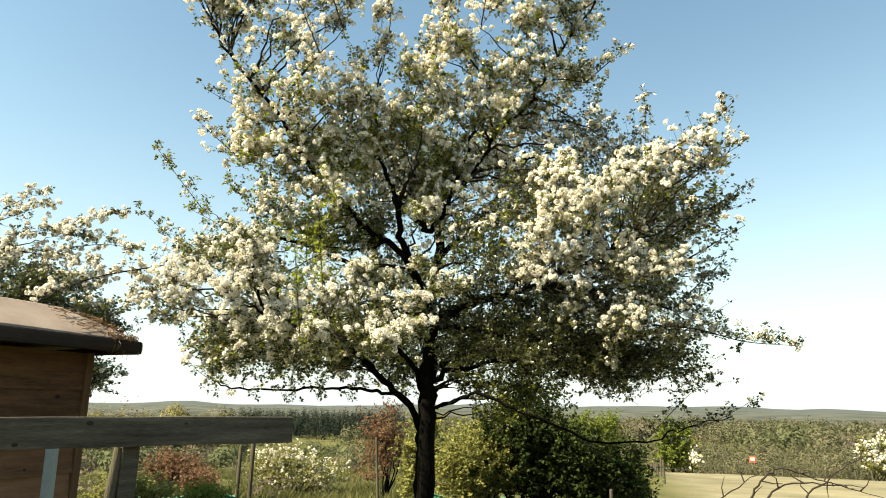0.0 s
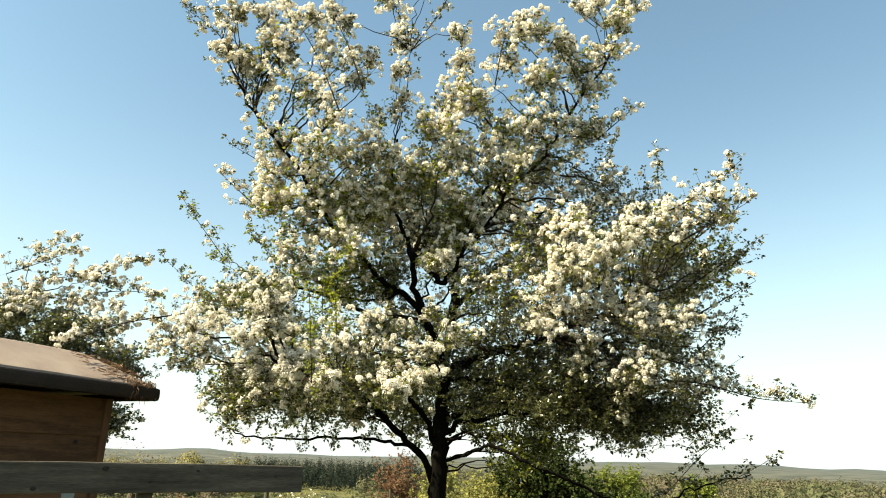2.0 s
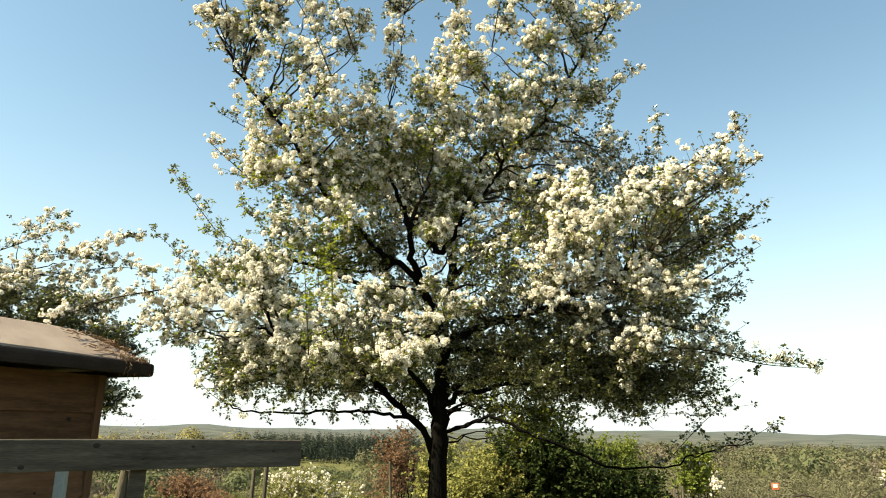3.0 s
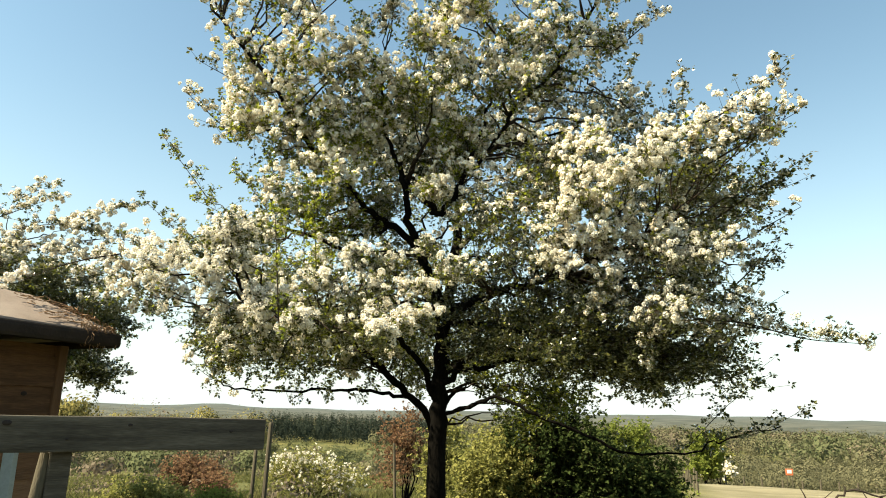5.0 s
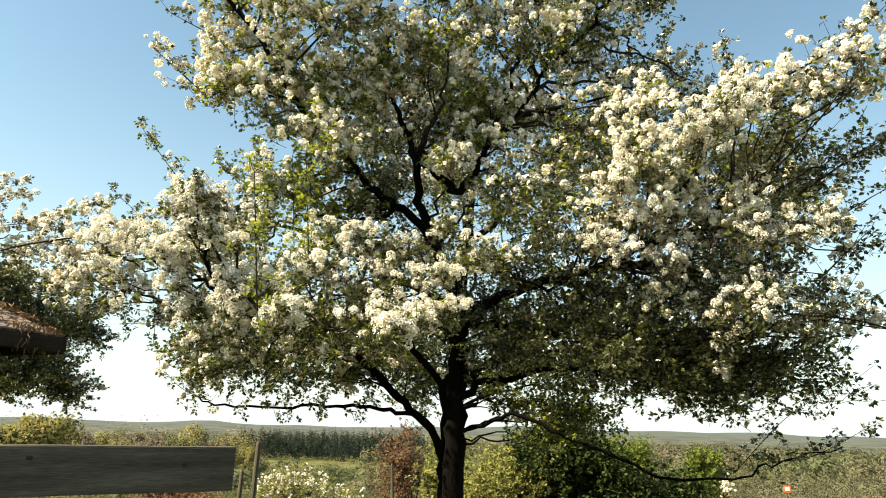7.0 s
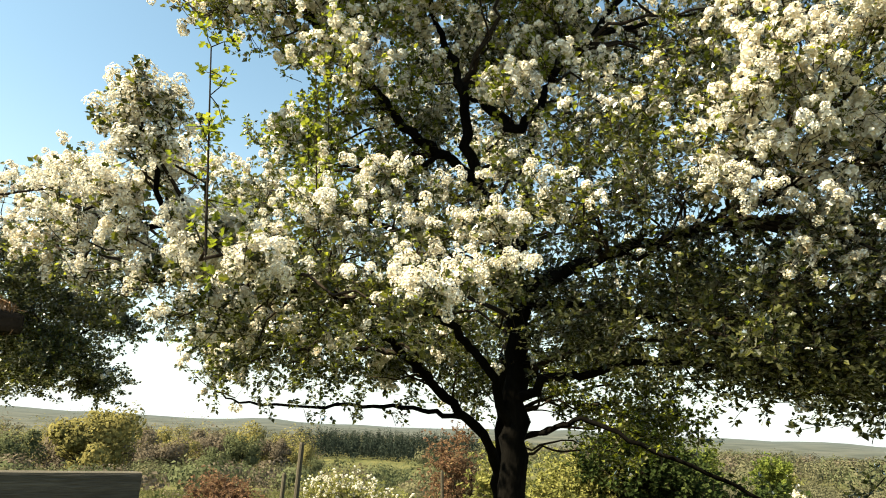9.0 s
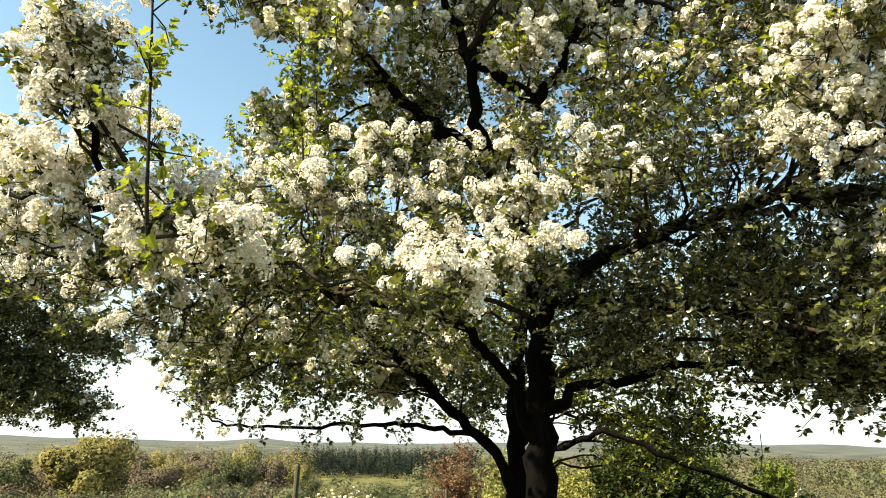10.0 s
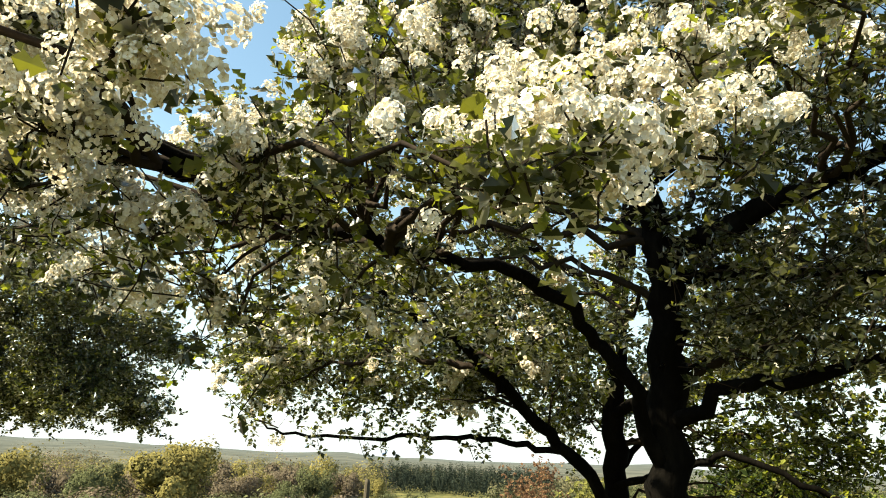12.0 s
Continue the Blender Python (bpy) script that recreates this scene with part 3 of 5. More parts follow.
def make_woods():
    s = polar(700, -21, -6, 540, 760)
    far_wood("fir_wood", "dark fir wood in the valley", s, rng.uniform(15, 23, len(s)), rng.uniform(6, 9, len(s)), wood_fir, 80, True, 1.6)
    # a belt of budding trees on the valley's near side
    for many, mat, label in ((46, wood_gold, "yellow-olive spring trees on the valley side"), (30, wood_brown, "brownish budding trees on the valley side"), (24, wood_olive, "olive trees on the valley side")):
        s = polar(many, -46, -19.5, 165, 290)
        far_wood("tree_belt", label, s, -land(s[:, 0], s[:, 1]) * rng.uniform(0.84, 1.1, many), rng.uniform(8, 13, many), mat, 420, grain=1.15)
    s = polar(420, 1, 16, 620, 950)
    far_wood("bare_wood", "brown-grey leafless wood in the valley", s, rng.uniform(9, 15, len(s)), rng.uniform(8, 13, len(s)), wood_brown, 90, grain=1.35)
    s = patchy(polar(2000, -62, 48, 480, 1150), 120, 0.06, 1)
    far_wood("valley_wood", "olive spring woods in the valley", s, rng.uniform(8, 16, len(s)), rng.uniform(10, 18, len(s)), wood_olive, 90, grain=1.35)
    s = patchy(polar(1500, -62, 48, 330, 900), 90, 0.15, 5)
    far_wood("birch_wood", "fresh green birch thickets in the valley", s, rng.uniform(6, 13, len(s)), rng.uniform(8, 14, len(s)), wood_green, 90, grain=1.35)
    s = patchy(polar(1050, -55, 4, 125, 330), 22, -0.08, 3)
    far_wood("meadow_scrub", "low green scrub on the meadow slope", s, rng.uniform(1.2, 3.6, len(s)) ** 1.15, rng.uniform(2.5, 6.5, len(s)), wood_green, 70, grain=1.5)
    s = patchy(polar(230, -55, 4, 58, 125), 14, -0.12, 3)
    far_wood("slope_bushes", "rounded green bushes on the near slope", s, rng.uniform(1.0, 3.0, len(s)), rng.uniform(2.0, 5.0, len(s)), wood_green, 330, grain=1.4)
    s = patchy(polar(200, -55, 4, 50, 125), 12, -0.05, 17)
    far_wood("olive_bushes", "rounded olive bushes on the near slope", s, rng.uniform(0.9, 2.6, len(s)), rng.uniform(1.8, 4.5, len(s)), wood_olive, 330, grain=1.4)
    s = patchy(polar(900, -55, 4, 125, 330), 18, 0.0, 13)
    far_wood("olive_scrub", "rounded olive bushes scattered over the slope", s, rng.uniform(1.2, 4.5, len(s)), rng.uniform(2.5, 7.0, len(s)), wood_olive, 110, grain=1.5)
    s = patchy(polar(420, -55, -4, 60, 260), 25, 0.05, 7)
    far_wood("rust_scrub", "reddish budding scrub on the meadow slope", s, rng.uniform(1.0, 3.2, len(s)), rng.uniform(1.6, 4.5, len(s)), wood_brown, 170, grain=1.3)
    s = patchy(polar(420, -48, 4, 17, 70), 7, 0.12, 25)
    far_wood("bramble_scrub", "low reddish bramble and dock on the slope", s, rng.uniform(0.4, 1.0, len(s)), rng.uniform(0.6, 1.6, len(s)), wood_brown, 90, grain=0.7)
    s = polar(300, 9, 50, 104, 190)
    far_wood("hedge_wood", "olive hedge and scrub beyond the pasture", s, rng.uniform(2.5, 6.0, len(s)), rng.uniform(3.5, 6.5, len(s)), wood_olive, 330, grain=1.1)
    s = polar(420, 6, 50, 190, 420)
    far_wood("hedge_wood", "olive woods below the pasture", s, rng.uniform(5, 11, len(s)), rng.uniform(8, 13, len(s)), wood_olive, 170, grain=1.1)
    for many, mat, label in ((170, wood_olive, "olive woods over the valley floor"), (190, wood_green, "green woods over the valley floor"), (60, wood_brown, "brownish woods over the valley floor")):
        s = polar(many, 4, 50, 420, 1100)
        far_wood("valley_wood", label, s, rng.uniform(10, 19, many), rng.uniform(16, 26, many), mat, 110, grain=1.1)


make_woods()


def make_grass():
    """Tussocks of upright blades on the rough slope below the garden."""
    n, blades = 5200, 22
    spots = patchy(np.vstack([polar(n // 2, -48, 9, 10.5, 24), polar(n // 2, -48, 9, 18, 58)]), 4, -0.22, 21)
    n = len(spots)
    base = np.stack([spots[:, 0], spots[:, 1], land(spots[:, 0], spots[:, 1])], -1)
    tall = np.repeat(rng.uniform(0.08, 0.30, n) * (0.7 + np.hypot(spots[:, 0], spots[:, 1]) / 60), blades)
    foot = np.repeat(base, blades, 0) + rng.standard_normal((n * blades, 3)) * (0.16, 0.16, 0.0)
    lean = unit(rng.standard_normal((n * blades, 3)) * (0.45, 0.45, 0.0) + UP)
    across = unit(np.cross(lean, rng.standard_normal(lean.shape)))
    tall = tall * rng.uniform(0.5, 1.15, len(tall))
    wide = 0.05 * tall[:, None] + 0.010
    tip = foot + lean * tall[:, None] + unit(lean * (1, 1, 0)) * 0.25 * tall[:, None]
    v = np.stack([foot - across * wide, foot + across * wide, tip], 1).reshape(-1, 3)
    f = np.arange(len(v)).reshape(-1, 3)
    grass = new("rough_grass", mesh_np("rough_grass", v, f, [grass_blade]))
    return tagged(grass, "rough olive and straw-coloured grass tussocks on the slope", "grass", kind="stuff")


make_grass()


def make_turf():
    """Short blades over the ground close by."""
    n = 56000
    r, a = 13.0 * np.sqrt(rng.random(n)), 6.2832 * rng.random(n)
    x, y = r * np.sin(a), r * np.cos(a) + 2.0
    foot = np.stack([x, y, land(x, y) - 0.005], -1)
    tall = rng.uniform(0.04, 0.14, n)[:, None]
    lean = unit(rng.standard_normal((n, 3)) * (0.5, 0.5, 0.0) + UP)
    across = unit(np.cross(lean, rng.standard_normal((n, 3)))) * (0.006 + 0.05 * tall)
    v = np.stack([foot - across, foot + across, foot + lean * tall], 1).reshape(-1, 3)
    turf = new("short_grass", mesh_np("short_grass", v, np.arange(3 * n).reshape(-1, 3), [grass_blade]))
    return tagged(turf, "short olive-green meadow grass round the path", "grass", kind="stuff")


make_turf()


def valley_tree(az, r, height, width, mat, label):
    """A lone round-headed tree down the slope: trunk, forks and a ragged crown."""
    x, y = r * math.sin(radians(az)), r * math.cos(radians(az))
    z = float(land(x, y))
    tree = tagged(empty("valley_tree", (x, y, z)), label, "tree", "valley trees")
    pieces = [tube([(0, 0, -0.3), (0.1, 0, height * 0.25), (0, 0.1, height * 0.6), (0.1, 0, height * 0.9)], [0.2, 0.16, 0.1, 0.03], 7, 0.05)]
    for _ in range(9):
        a, h = rng.uniform(0, 6.28), rng.uniform(0.22, 0.5) * height
        e = np.array([math.cos(a) * width * 0.38, math.sin(a) * width * 0.38, h + height * rng.uniform(0.15, 0.35)])
        pieces.append(tube([(0.05, 0, h), e * 0.5 + (0, 0, h * 0.45), e], [0.08, 0.05, 0.015], 5))
    under("trunk", mesh_np("trunk", *joined(pieces), [twig_bark]), tree)
    lobes = [np.array([rng.uniform(-0.34, 0.34) * width, rng.uniform(-0.34, 0.34) * width, height * rng.uniform(0.22, 0.84)]) for _ in range(15)]
    d = unit(rng.standard_normal((15, 330, 3)))
    p = (np.array(lobes)[:, None] + d * rng.random((15, 330, 1)) ** 0.25 * width * rng.uniform(0.13, 0.26, (15, 1, 1))).reshape(-1, 3)
    v, f = spread(*CLUMP, p, turns(d.reshape(-1, 3) + 0.5 * rng.standard_normal(p.shape)), 0.042 * width * rng.uniform(0.7, 1.5, len(p)))
    me = mesh_np("crown", v, f, [mat], smooth=True)
    soft = unit(d.reshape(-1, 3) + 0.6 * unit(p - (0, 0, height * 0.5)) + 0.5 * UP + 0.25 * rng.standard_normal(p.shape))
    me.normals_split_custom_set_from_vertices(np.repeat(soft, 4, 0).tolist())
    under("crown", me, tree, "", "stuff")


for az, r, height, width, tone in ((-35.0, 84, 7.6, 9.0, 1), (-33.8, 118, 11.5, 10.5, 1), (-23.4, 150, 12.5, 11.0, 1), (-28.0, 165, 13.0, 11.0, 2), (-31.0, 150, 9.0, 9.0, 1), (-40.5, 125, 9.0, 9.0, 0),
                                  (-46.0, 105, 8.0, 9.0, 1), (-25.6, 190, 14.0, 11.0, 2), (-21.0, 175, 10.5, 8.0, 0), (-43.0, 160, 11, 10.0, 2), (-50.0, 130, 9.0, 8.0, 0), (-38.0, 190, 13, 11.0, 1),
                                  (-19.3, 160, 7.5, 6.5, 0), (-54.0, 110, 8.5, 8.0, 1), (-30.2, 110, 6.0, 6.5, 2), (-26.5, 120, 5.5, 6.0, 0),
                                  (-32.4, 128, 9.5, 8.0, 2), (-29.4, 135, 10.5, 8.5, 1), (-27.0, 140, 10.0, 8.0, 2), (-24.6, 132, 9.0, 7.5, 0), (-22.2, 138, 9.8, 7.0, 2), (-37.0, 135, 10.0, 9.0, 2), (-20.2, 145, 9.0, 6.5, 1)):
    valley_tree(az, r, height, width, (wood_green, wood_gold, wood_brown)[tone], ("fresh green round-headed tree down the slope", "yellow-olive tree coming into leaf down the slope", "brownish half-bare tree down the slope")[tone])


# ---- the flowering hawthorn, two stems ----
def hawthorn_near_rule(pos):
    """Below 2: the part of the crown that hangs lowest and farthest out over the path."""
    return (pos[:, 1] - 4.2) + 0.35 * np.abs(pos[:, 2] - 2.2) + 0.15 * np.abs(pos[:, 0] + 0.4)


def front_hawthorn():
    g = Growth()
    root = np.array([-0.26, 6.6, 2.2])
    g.limb(0.090, 0.038, (-0.27, 6.62, -0.12), (-0.26, 6.58, 0.7), (-0.245, 6.52, 1.6), (-0.23, 6.47, 2.05), (-0.22, 6.4, 2.37), (-0.27, 6.3, 2.57), (-0.43, 6.1, 2.9), sides=14, steps=6)
    # the long limb that comes forward over the path
    g.limb(0.027, 0.007, (-0.25, 6.5, 1.62), (-0.38, 6.3, 1.95), (-0.52, 6.15, 2.1), (-0.67, 5.85, 2.18), (-1.02, 5.4, 2.16), (-1.14, 5.2, 2.18), (-1.19, 4.9, 2.14), (-1.26, 4.72, 2.16), (-1.30, 4.5, 2.33), (-1.31, 4.38, 2.5))
    g.limb(0.012, 0.005, (-1.12, 4.9, 2.16), (-1.40, 4.7, 2.24), (-1.75, 4.9, 2.40), (-2.15, 5.1, 2.50), sides=7)
    # right limbs, one above the other
    g.limb(0.040, 0.010, (-0.21, 6.4, 2.42), (0.06, 6.1, 2.45), (0.36, 6.0, 2.54), (0.59, 5.9, 2.60), (0.78, 5.8, 2.63), (1.05, 5.65, 2.72), (1.55, 5.4, 2.95))
    g.limb(0.028, 0.008, (-0.20, 6.42, 2.33), (0.27, 6.2, 2.26), (0.58, 6.0, 2.17), (0.9, 5.8, 2.14), (1.5, 5.6, 2.1))
    g.limb(0.030, 0.008, (-0.23, 6.5, 1.78), (-0.03, 6.3, 1.90), (0.22, 6.2, 1.95), (0.7, 6.1, 1.98), (1.3, 6.0, 1.95))
    # the crown's fork: left, middle and the crooked right limb
    g.limb(0.034, 0.008, (-0.43, 6.1, 2.9), (-0.60, 6.0, 3.08), (-0.83, 5.85, 3.20), (-1.25, 5.6, 3.63), (-1.51, 5.45, 4.04), (-2.03, 5.35, 4.68), (-2.2, 5.3, 5.0))
    g.limb(0.034, 0.008, (-0.43, 6.1, 2.9), (-0.50, 5.95, 3.20), (-0.54, 5.87, 3.45), (-0.62, 5.85, 3.70), (-0.75, 5.85, 4.02), (-0.70, 5.8, 4.6))
    g.limb(0.030, 0.010, (-0.53, 5.88, 3.43), (-0.39, 5.88, 3.32), (-0.24, 5.8, 3.13), (-0.14, 5.8, 3.19), (-0.02, 5.85, 3.45), (0.20, 5.9, 3.72), (0.42, 5.9, 4.1), (0.76, 5.9, 4.46), (1.01, 5.9, 4.9), (1.4, 5.9, 5.5))
    g.limb(0.020, 0.007, (-0.02, 5.85, 3.45), (0.15, 5.8, 3.9), (0.2, 5.7, 4.4), sides=7)
    g.limb(0.018, 0.006, (0.20, 5.9, 3.72), (0.55, 6.0, 3.85), (0.95, 6.1, 4.0), sides=7)
    g.limb(0.016, 0.006, (-0.60, 5.98, 3.08), (-0.9, 6.0, 3.0), (-1.3, 6.0, 3.05), sides=7)
    for boughs, rich, below in ((NEAR_LEFT, 0.88, 0.55), (NEAR_MIDDLE, 0.46, 0.30), (UNDER_MIDDLE, 0.42, 0.40)):
        for x, y, z, b, size in boughs:
            fresh = 0.55 if -1.6 < x < -0.9 and y > 5.2 and z > 2.4 else 0.16
            g.bough((x, y, z), root, size, rich * b, 0.95, fresh, step=0.04, under_share=below)
    # many young leaves here; their yellow-green also paints sunlight onto the upper left
    for x, y, z, b, size in UPPER_LEFT:
        g.bough((x, y, z), root, 1.12 * size, min(1.0, 1.35 * b + 0.15), 1.0, 0.7)
    for x, y, z, b, size in UPPER_RIGHT + FAR_RIGHT + OUTER_RIGHT:
        g.bough((x, y, z), root, 1.12 * size, (0.75 if x < 0.7 else 1.1) * b + 0.03 if b > 0.2 else 0.0, 1.0, 0.28 if z > 2.7 and b > 0.15 else 0.03)
    for x, y, z, b, size in SHADED_RIGHT + OUTER_LOW + BEHIND_TOP:
        g.bough((x, y, z), root, 1.3 * size, 1.5 * b if z > 3 else b if b > 0.15 else 0.0, 0.5 if z < 1.97 and x < 0.8 else 0.95, 0.02)
    for x, y, z, b, size in TOP_LEFT + TOP_RIGHT:
        g.bough((x, y, z), root, 1.2 * size, min(1.0, 1.15 * b), 1.0, 0.45)
    for x, y, z, b in FRONT_INNER:
        g.bough((x, y, z), root, 0.36, b if z > 2.9 else 0.0, 0.9)
    # freestanding sprays round the outline
    g.spray(0.85, 0.010, (-1.86, 5.3, 4.46), (-2.19, 5.3, 5.02), (-2.44, 5.3, 5.49), (-2.86, 5.3, 5.84), side=0.27)
    g.spray(0.85, 0.006, (-2.41, 5.3, 5.45), (-2.35, 5.3, 6.19), side=0.16)
    g.spray(0.85, 0.006, (-1.97, 5.3, 5.20), (-1.98, 5.3, 5.75), side=0.10)
    g.spray(0.85, 0.007, (-1.12, 5.1, 4.52), (-1.39, 5.1, 5.13), (-1.73, 5.1, 5.69), side=0.24)
    g.spray(0.85, 0.007, (-0.95, 5.2, 4.82), (-1.15, 5.2, 5.35), (-1.40, 5.2, 5.80), side=0.24)
    g.spray(0.85, 0.008, (-0.61, 5.8, 5.62), (-0.80, 5.8, 6.17), (-1.20, 5.8, 6.92), side=0.12)
    g.spray(0.80, 0.006, (-0.61, 5.8, 5.60), (-0.24, 5.8, 6.31), (-0.48, 5.8, 6.86), side=0.10)
    g.spray(0.85, 0.006, (-0.80, 5.8, 6.22), (-0.85, 5.8, 7.15), side=0.13)
    g.spray(0.80, 0.006, (-0.08, 5.6, 5.05), (-0.06, 5.6, 5.75), side=0.13)
    g.spray(0.85, 0.007, (0.26, 5.5, 4.98), (0.40, 5.5, 5.63), (0.74, 5.5, 5.80), side=0.16)
    g.spray(0.85, 0.009, (0.78, 5.9, 5.28), (1.37, 5.9, 5.48), (1.58, 5.9, 5.97), (1.71, 5.9, 6.22), side=0.26)
    g.spray(0.85, 0.006, (1.40, 5.9, 5.90), (1.05, 5.9, 6.24), side=0.12)
    g.spray(0.70, 0.007, (1.28, 5.95, 4.65), (1.73, 5.95, 5.06), side=0.16)
    g.spray(0.80, 0.009, (1.50, 5.2, 3.48), (2.04, 5.2, 3.79), (2.35, 5.2, 4.06), side=0.11)
    g.spray(0.75, 0.008, (1.71, 5.2, 3.28), (2.37, 5.2, 3.68), side=0.12)
    g.spray(0.45, 0.008, (1.85, 5.5, 2.98), (2.51, 5.5, 3.44), side=0.12)
    g.spray(0.35, 0.007, (2.03, 5.7, 2.83), (2.56, 5.7, 3.14), side=0.14)
    g.spray(0.35, 0.006, (2.04, 5.7, 2.54), (2.36, 5.7, 2.84), side=0.12)
    g.spray(0.35, 0.007, (1.60, 5.15, 2.20), (1.90, 5.15, 2.17), (2.25, 5.16, 2.08), (2.61, 5.15, 2.05), side=0.17)
    g.spray(0.5, 0.004, (1.75, 5.2, 2.18), (2.1, 5.2, 2.13), (2.5, 5.2, 2.07), side=0.12)
    g.spray(0.80, 0.006, (-1.85, 5.65, 4.2), (-2.32, 5.65, 4.47), side=0.10)
    g.spray(0.60, 0.006, (-1.95, 5.6, 3.77), (-2.39, 5.6, 4.16), side=0.08)
    g.spray(0.85, 0.008, (-2.45, 5.5, 2.75), (-3.02, 5.4, 2.62), (-3.54, 5.4, 2.42), side=0.16)
    for x, y, z, b, size in TOP_SPRIGS_A + TOP_SPRIGS_B:
        g.bough((x, y, z), (x, y, z - 1.0), size, b, 0.9, 0.05)
    # pale upright water shoots in fresh leaf
    for x, y, z0, z1 in ((-0.90, 4.15, 2.02, 2.62), (-1.0, 5.15, 2.45, 3.15), (-1.15, 5.7, 2.7, 3.4), (-1.3, 5.8, 2.7, 3.4)):
        g.spray(0.0, 0.004, (x, y, z0), (x - 0.07, y, z1), young=1.0, side=0.07)
    tree = tagged(empty("hawthorn_tree", (0, 0, 0)), "old hawthorn tree in full cream-white blossom, trunk coloured near-black for shade", "tree", "hawthorn trees")
    wood(tree, g)
    leaves = np.concatenate(g.leaf)
    close = hawthorn_near_rule(leaves) < 1.4
    foliage(tree, "near_foliage", "small dark-green lobed leaves", [leaves[close]], LEAF, 0.030, leaf_green)
    foliage(tree, "foliage", "small dark-green lobed leaves", [leaves[~close]], CLUMP, 0.034, leaf_green)
    fresh = np.concatenate(g.young)
    close = hawthorn_near_rule(fresh) < 1.4
    foliage(tree, "young_foliage", "pale yellow-green leaves, young and sunlit-toned", [fresh[close]], LEAF, 0.024, leaf_young)
    foliage(tree, "young_foliage", "pale yellow-green leaves, young and sunlit-toned", [fresh[~close]], CLUMP, 0.034, leaf_young)
    blossoms(tree, g.bloom, hawthorn_near_rule, 0.0235, parts=280)
    return g


def back_hawthorn():
    g = Growth()
    root = np.array([-0.5, 9.0, 2.4])
    g.limb(0.105, 0.048, (-0.50, 9.15, -0.35), (-0.49, 9.1, 0.7), (-0.48, 9.05, 1.5), (-0.45, 9.0, 2.4), (-0.3, 8.7, 3.5), (-0.2, 8.6, 4.8), sides=14, steps=7)
    g.limb(0.052, 0.015, (-0.50, 9.1, 1.1), (-0.60, 8.8, 1.52), (-0.96, 8.4, 1.89), (-1.22, 8.0, 2.16), (-1.37, 7.7, 2.32), (-1.56, 7.4, 2.43), (-1.95, 7.0, 2.7), steps=6)
    g.limb(0.026, 0.008, (-0.80, 8.6, 1.72), (-1.13, 8.75, 1.76), (-1.58, 8.8, 1.79), (-2.18, 8.85, 1.78), (-2.94, 8.9, 1.78), (-3.35, 8.95, 1.88), sides=7, carries=False)
    g.limb(0.030, 0.012, (-1.15, 8.1, 2.05), (-1.2, 8.0, 2.6), (-1.35, 8.0, 3.2), sides=7)
    g.limb(0.026, 0.006, (-0.5, 9.0, 1.5), (-0.02, 8.6, 1.66), (0.26, 8.5, 1.72), (0.68, 8.4, 1.56), (1.29, 8.4, 1.32), (1.69, 8.4, 1.17), (2.36, 8.4, 1.21), (2.64, 8.4, 1.34), (3.3, 8.4, 1.50), sides=7, carries=False)
    g.limb(0.042, 0.014, (-0.47, 9.0, 2.0), (0.2, 8.7, 2.4), (0.9, 8.5, 2.7), (1.8, 8.4, 3.0))
    g.limb(0.042, 0.012, (-0.4, 8.9, 2.8), (-1.2, 8.8, 3.3), (-2.2, 8.6, 3.7), (-3.2, 8.7, 4.0))
    g.limb(0.042, 0.012, (-0.3, 8.7, 3.5), (0.4, 8.6, 4.2), (1.0, 8.3, 4.9))
    g.limb(0.030, 0.010, (-0.52, 9.05, 1.5), (-0.2, 9.2, 1.9), (0.5, 9.4, 2.1), sides=7)
    for x, y, z, b in LOW_CURTAIN:
        g.bough((x, y, z), root, 0.38, b, 0.8, 0.2)
    # young-leaf colour here stands in for sun on the hanging leaves
    for x, y, z, b in RIGHT_CURTAIN:
        g.bough((x, y, z), root, 0.33, 0.0, 0.5, 0.45)
    for x, y, z, b in BACK_BOUGHS:
        g.bough((x, y, z), root, 0.40, b, 1.0, 0.25 if z > 2.9 else 0.03)
    g.spray(0.15, 0.008, (-3.89, 9.4, 4.41), (-4.45, 9.5, 5.06), (-4.80, 9.5, 5.50), side=0.20, young=0.3)
    g.spray(0.10, 0.006, (-4.0, 9.0, 3.75), (-4.68, 9.0, 4.34), side=0.12, young=0.2)
    for a, b in (((-2.5, 8.6, 3.7), (-3.4, 9.0, 4.75)), ((-2.4, 8.4, 3.9), (-2.9, 8.8, 4.9)), ((-3.0, 8.7, 3.7), (-3.9, 9.0, 4.3)), ((-3.2, 8.8, 3.2), (-4.1, 9.0, 3.6))):
        g.spray(0.10, 0.007, a, tuple((np.array(a) + b) / 2 + (0, 0, 0.06)), b, side=0.30, young=0.35)
    g.spray(0.10, 0.006, (1.42, 7.5, 4.55), (1.77, 7.5, 5.42), side=0.07)
    g.spray(0.10, 0.006, (2.23, 7.5, 4.5), (2.26, 7.5, 5.30), side=0.12)
    g.spray(0.25, 0.006, (-3.1, 8.9, 1.82), (-3.45, 8.9, 1.95), (-3.75, 8.9, 2.2), side=0.22, tied=False)
    g.spray(0.0, 0.005, (2.3, 8.4, 1.25), (2.75, 8.4, 1.7), (3.1, 8.4, 1.95), side=0.12, tied=False)
    g.spray(0.0, 0.006, (2.64, 8.4, 1.34), (3.05, 8.4, 1.42), (3.59, 8.4, 1.70), side=0.15, tied=False)
    for x in (-2.7, -2.35, -1.9, -1.5, 1.6, 2.2, 2.5):
        z = 1.74 if x < 0 else 1.25
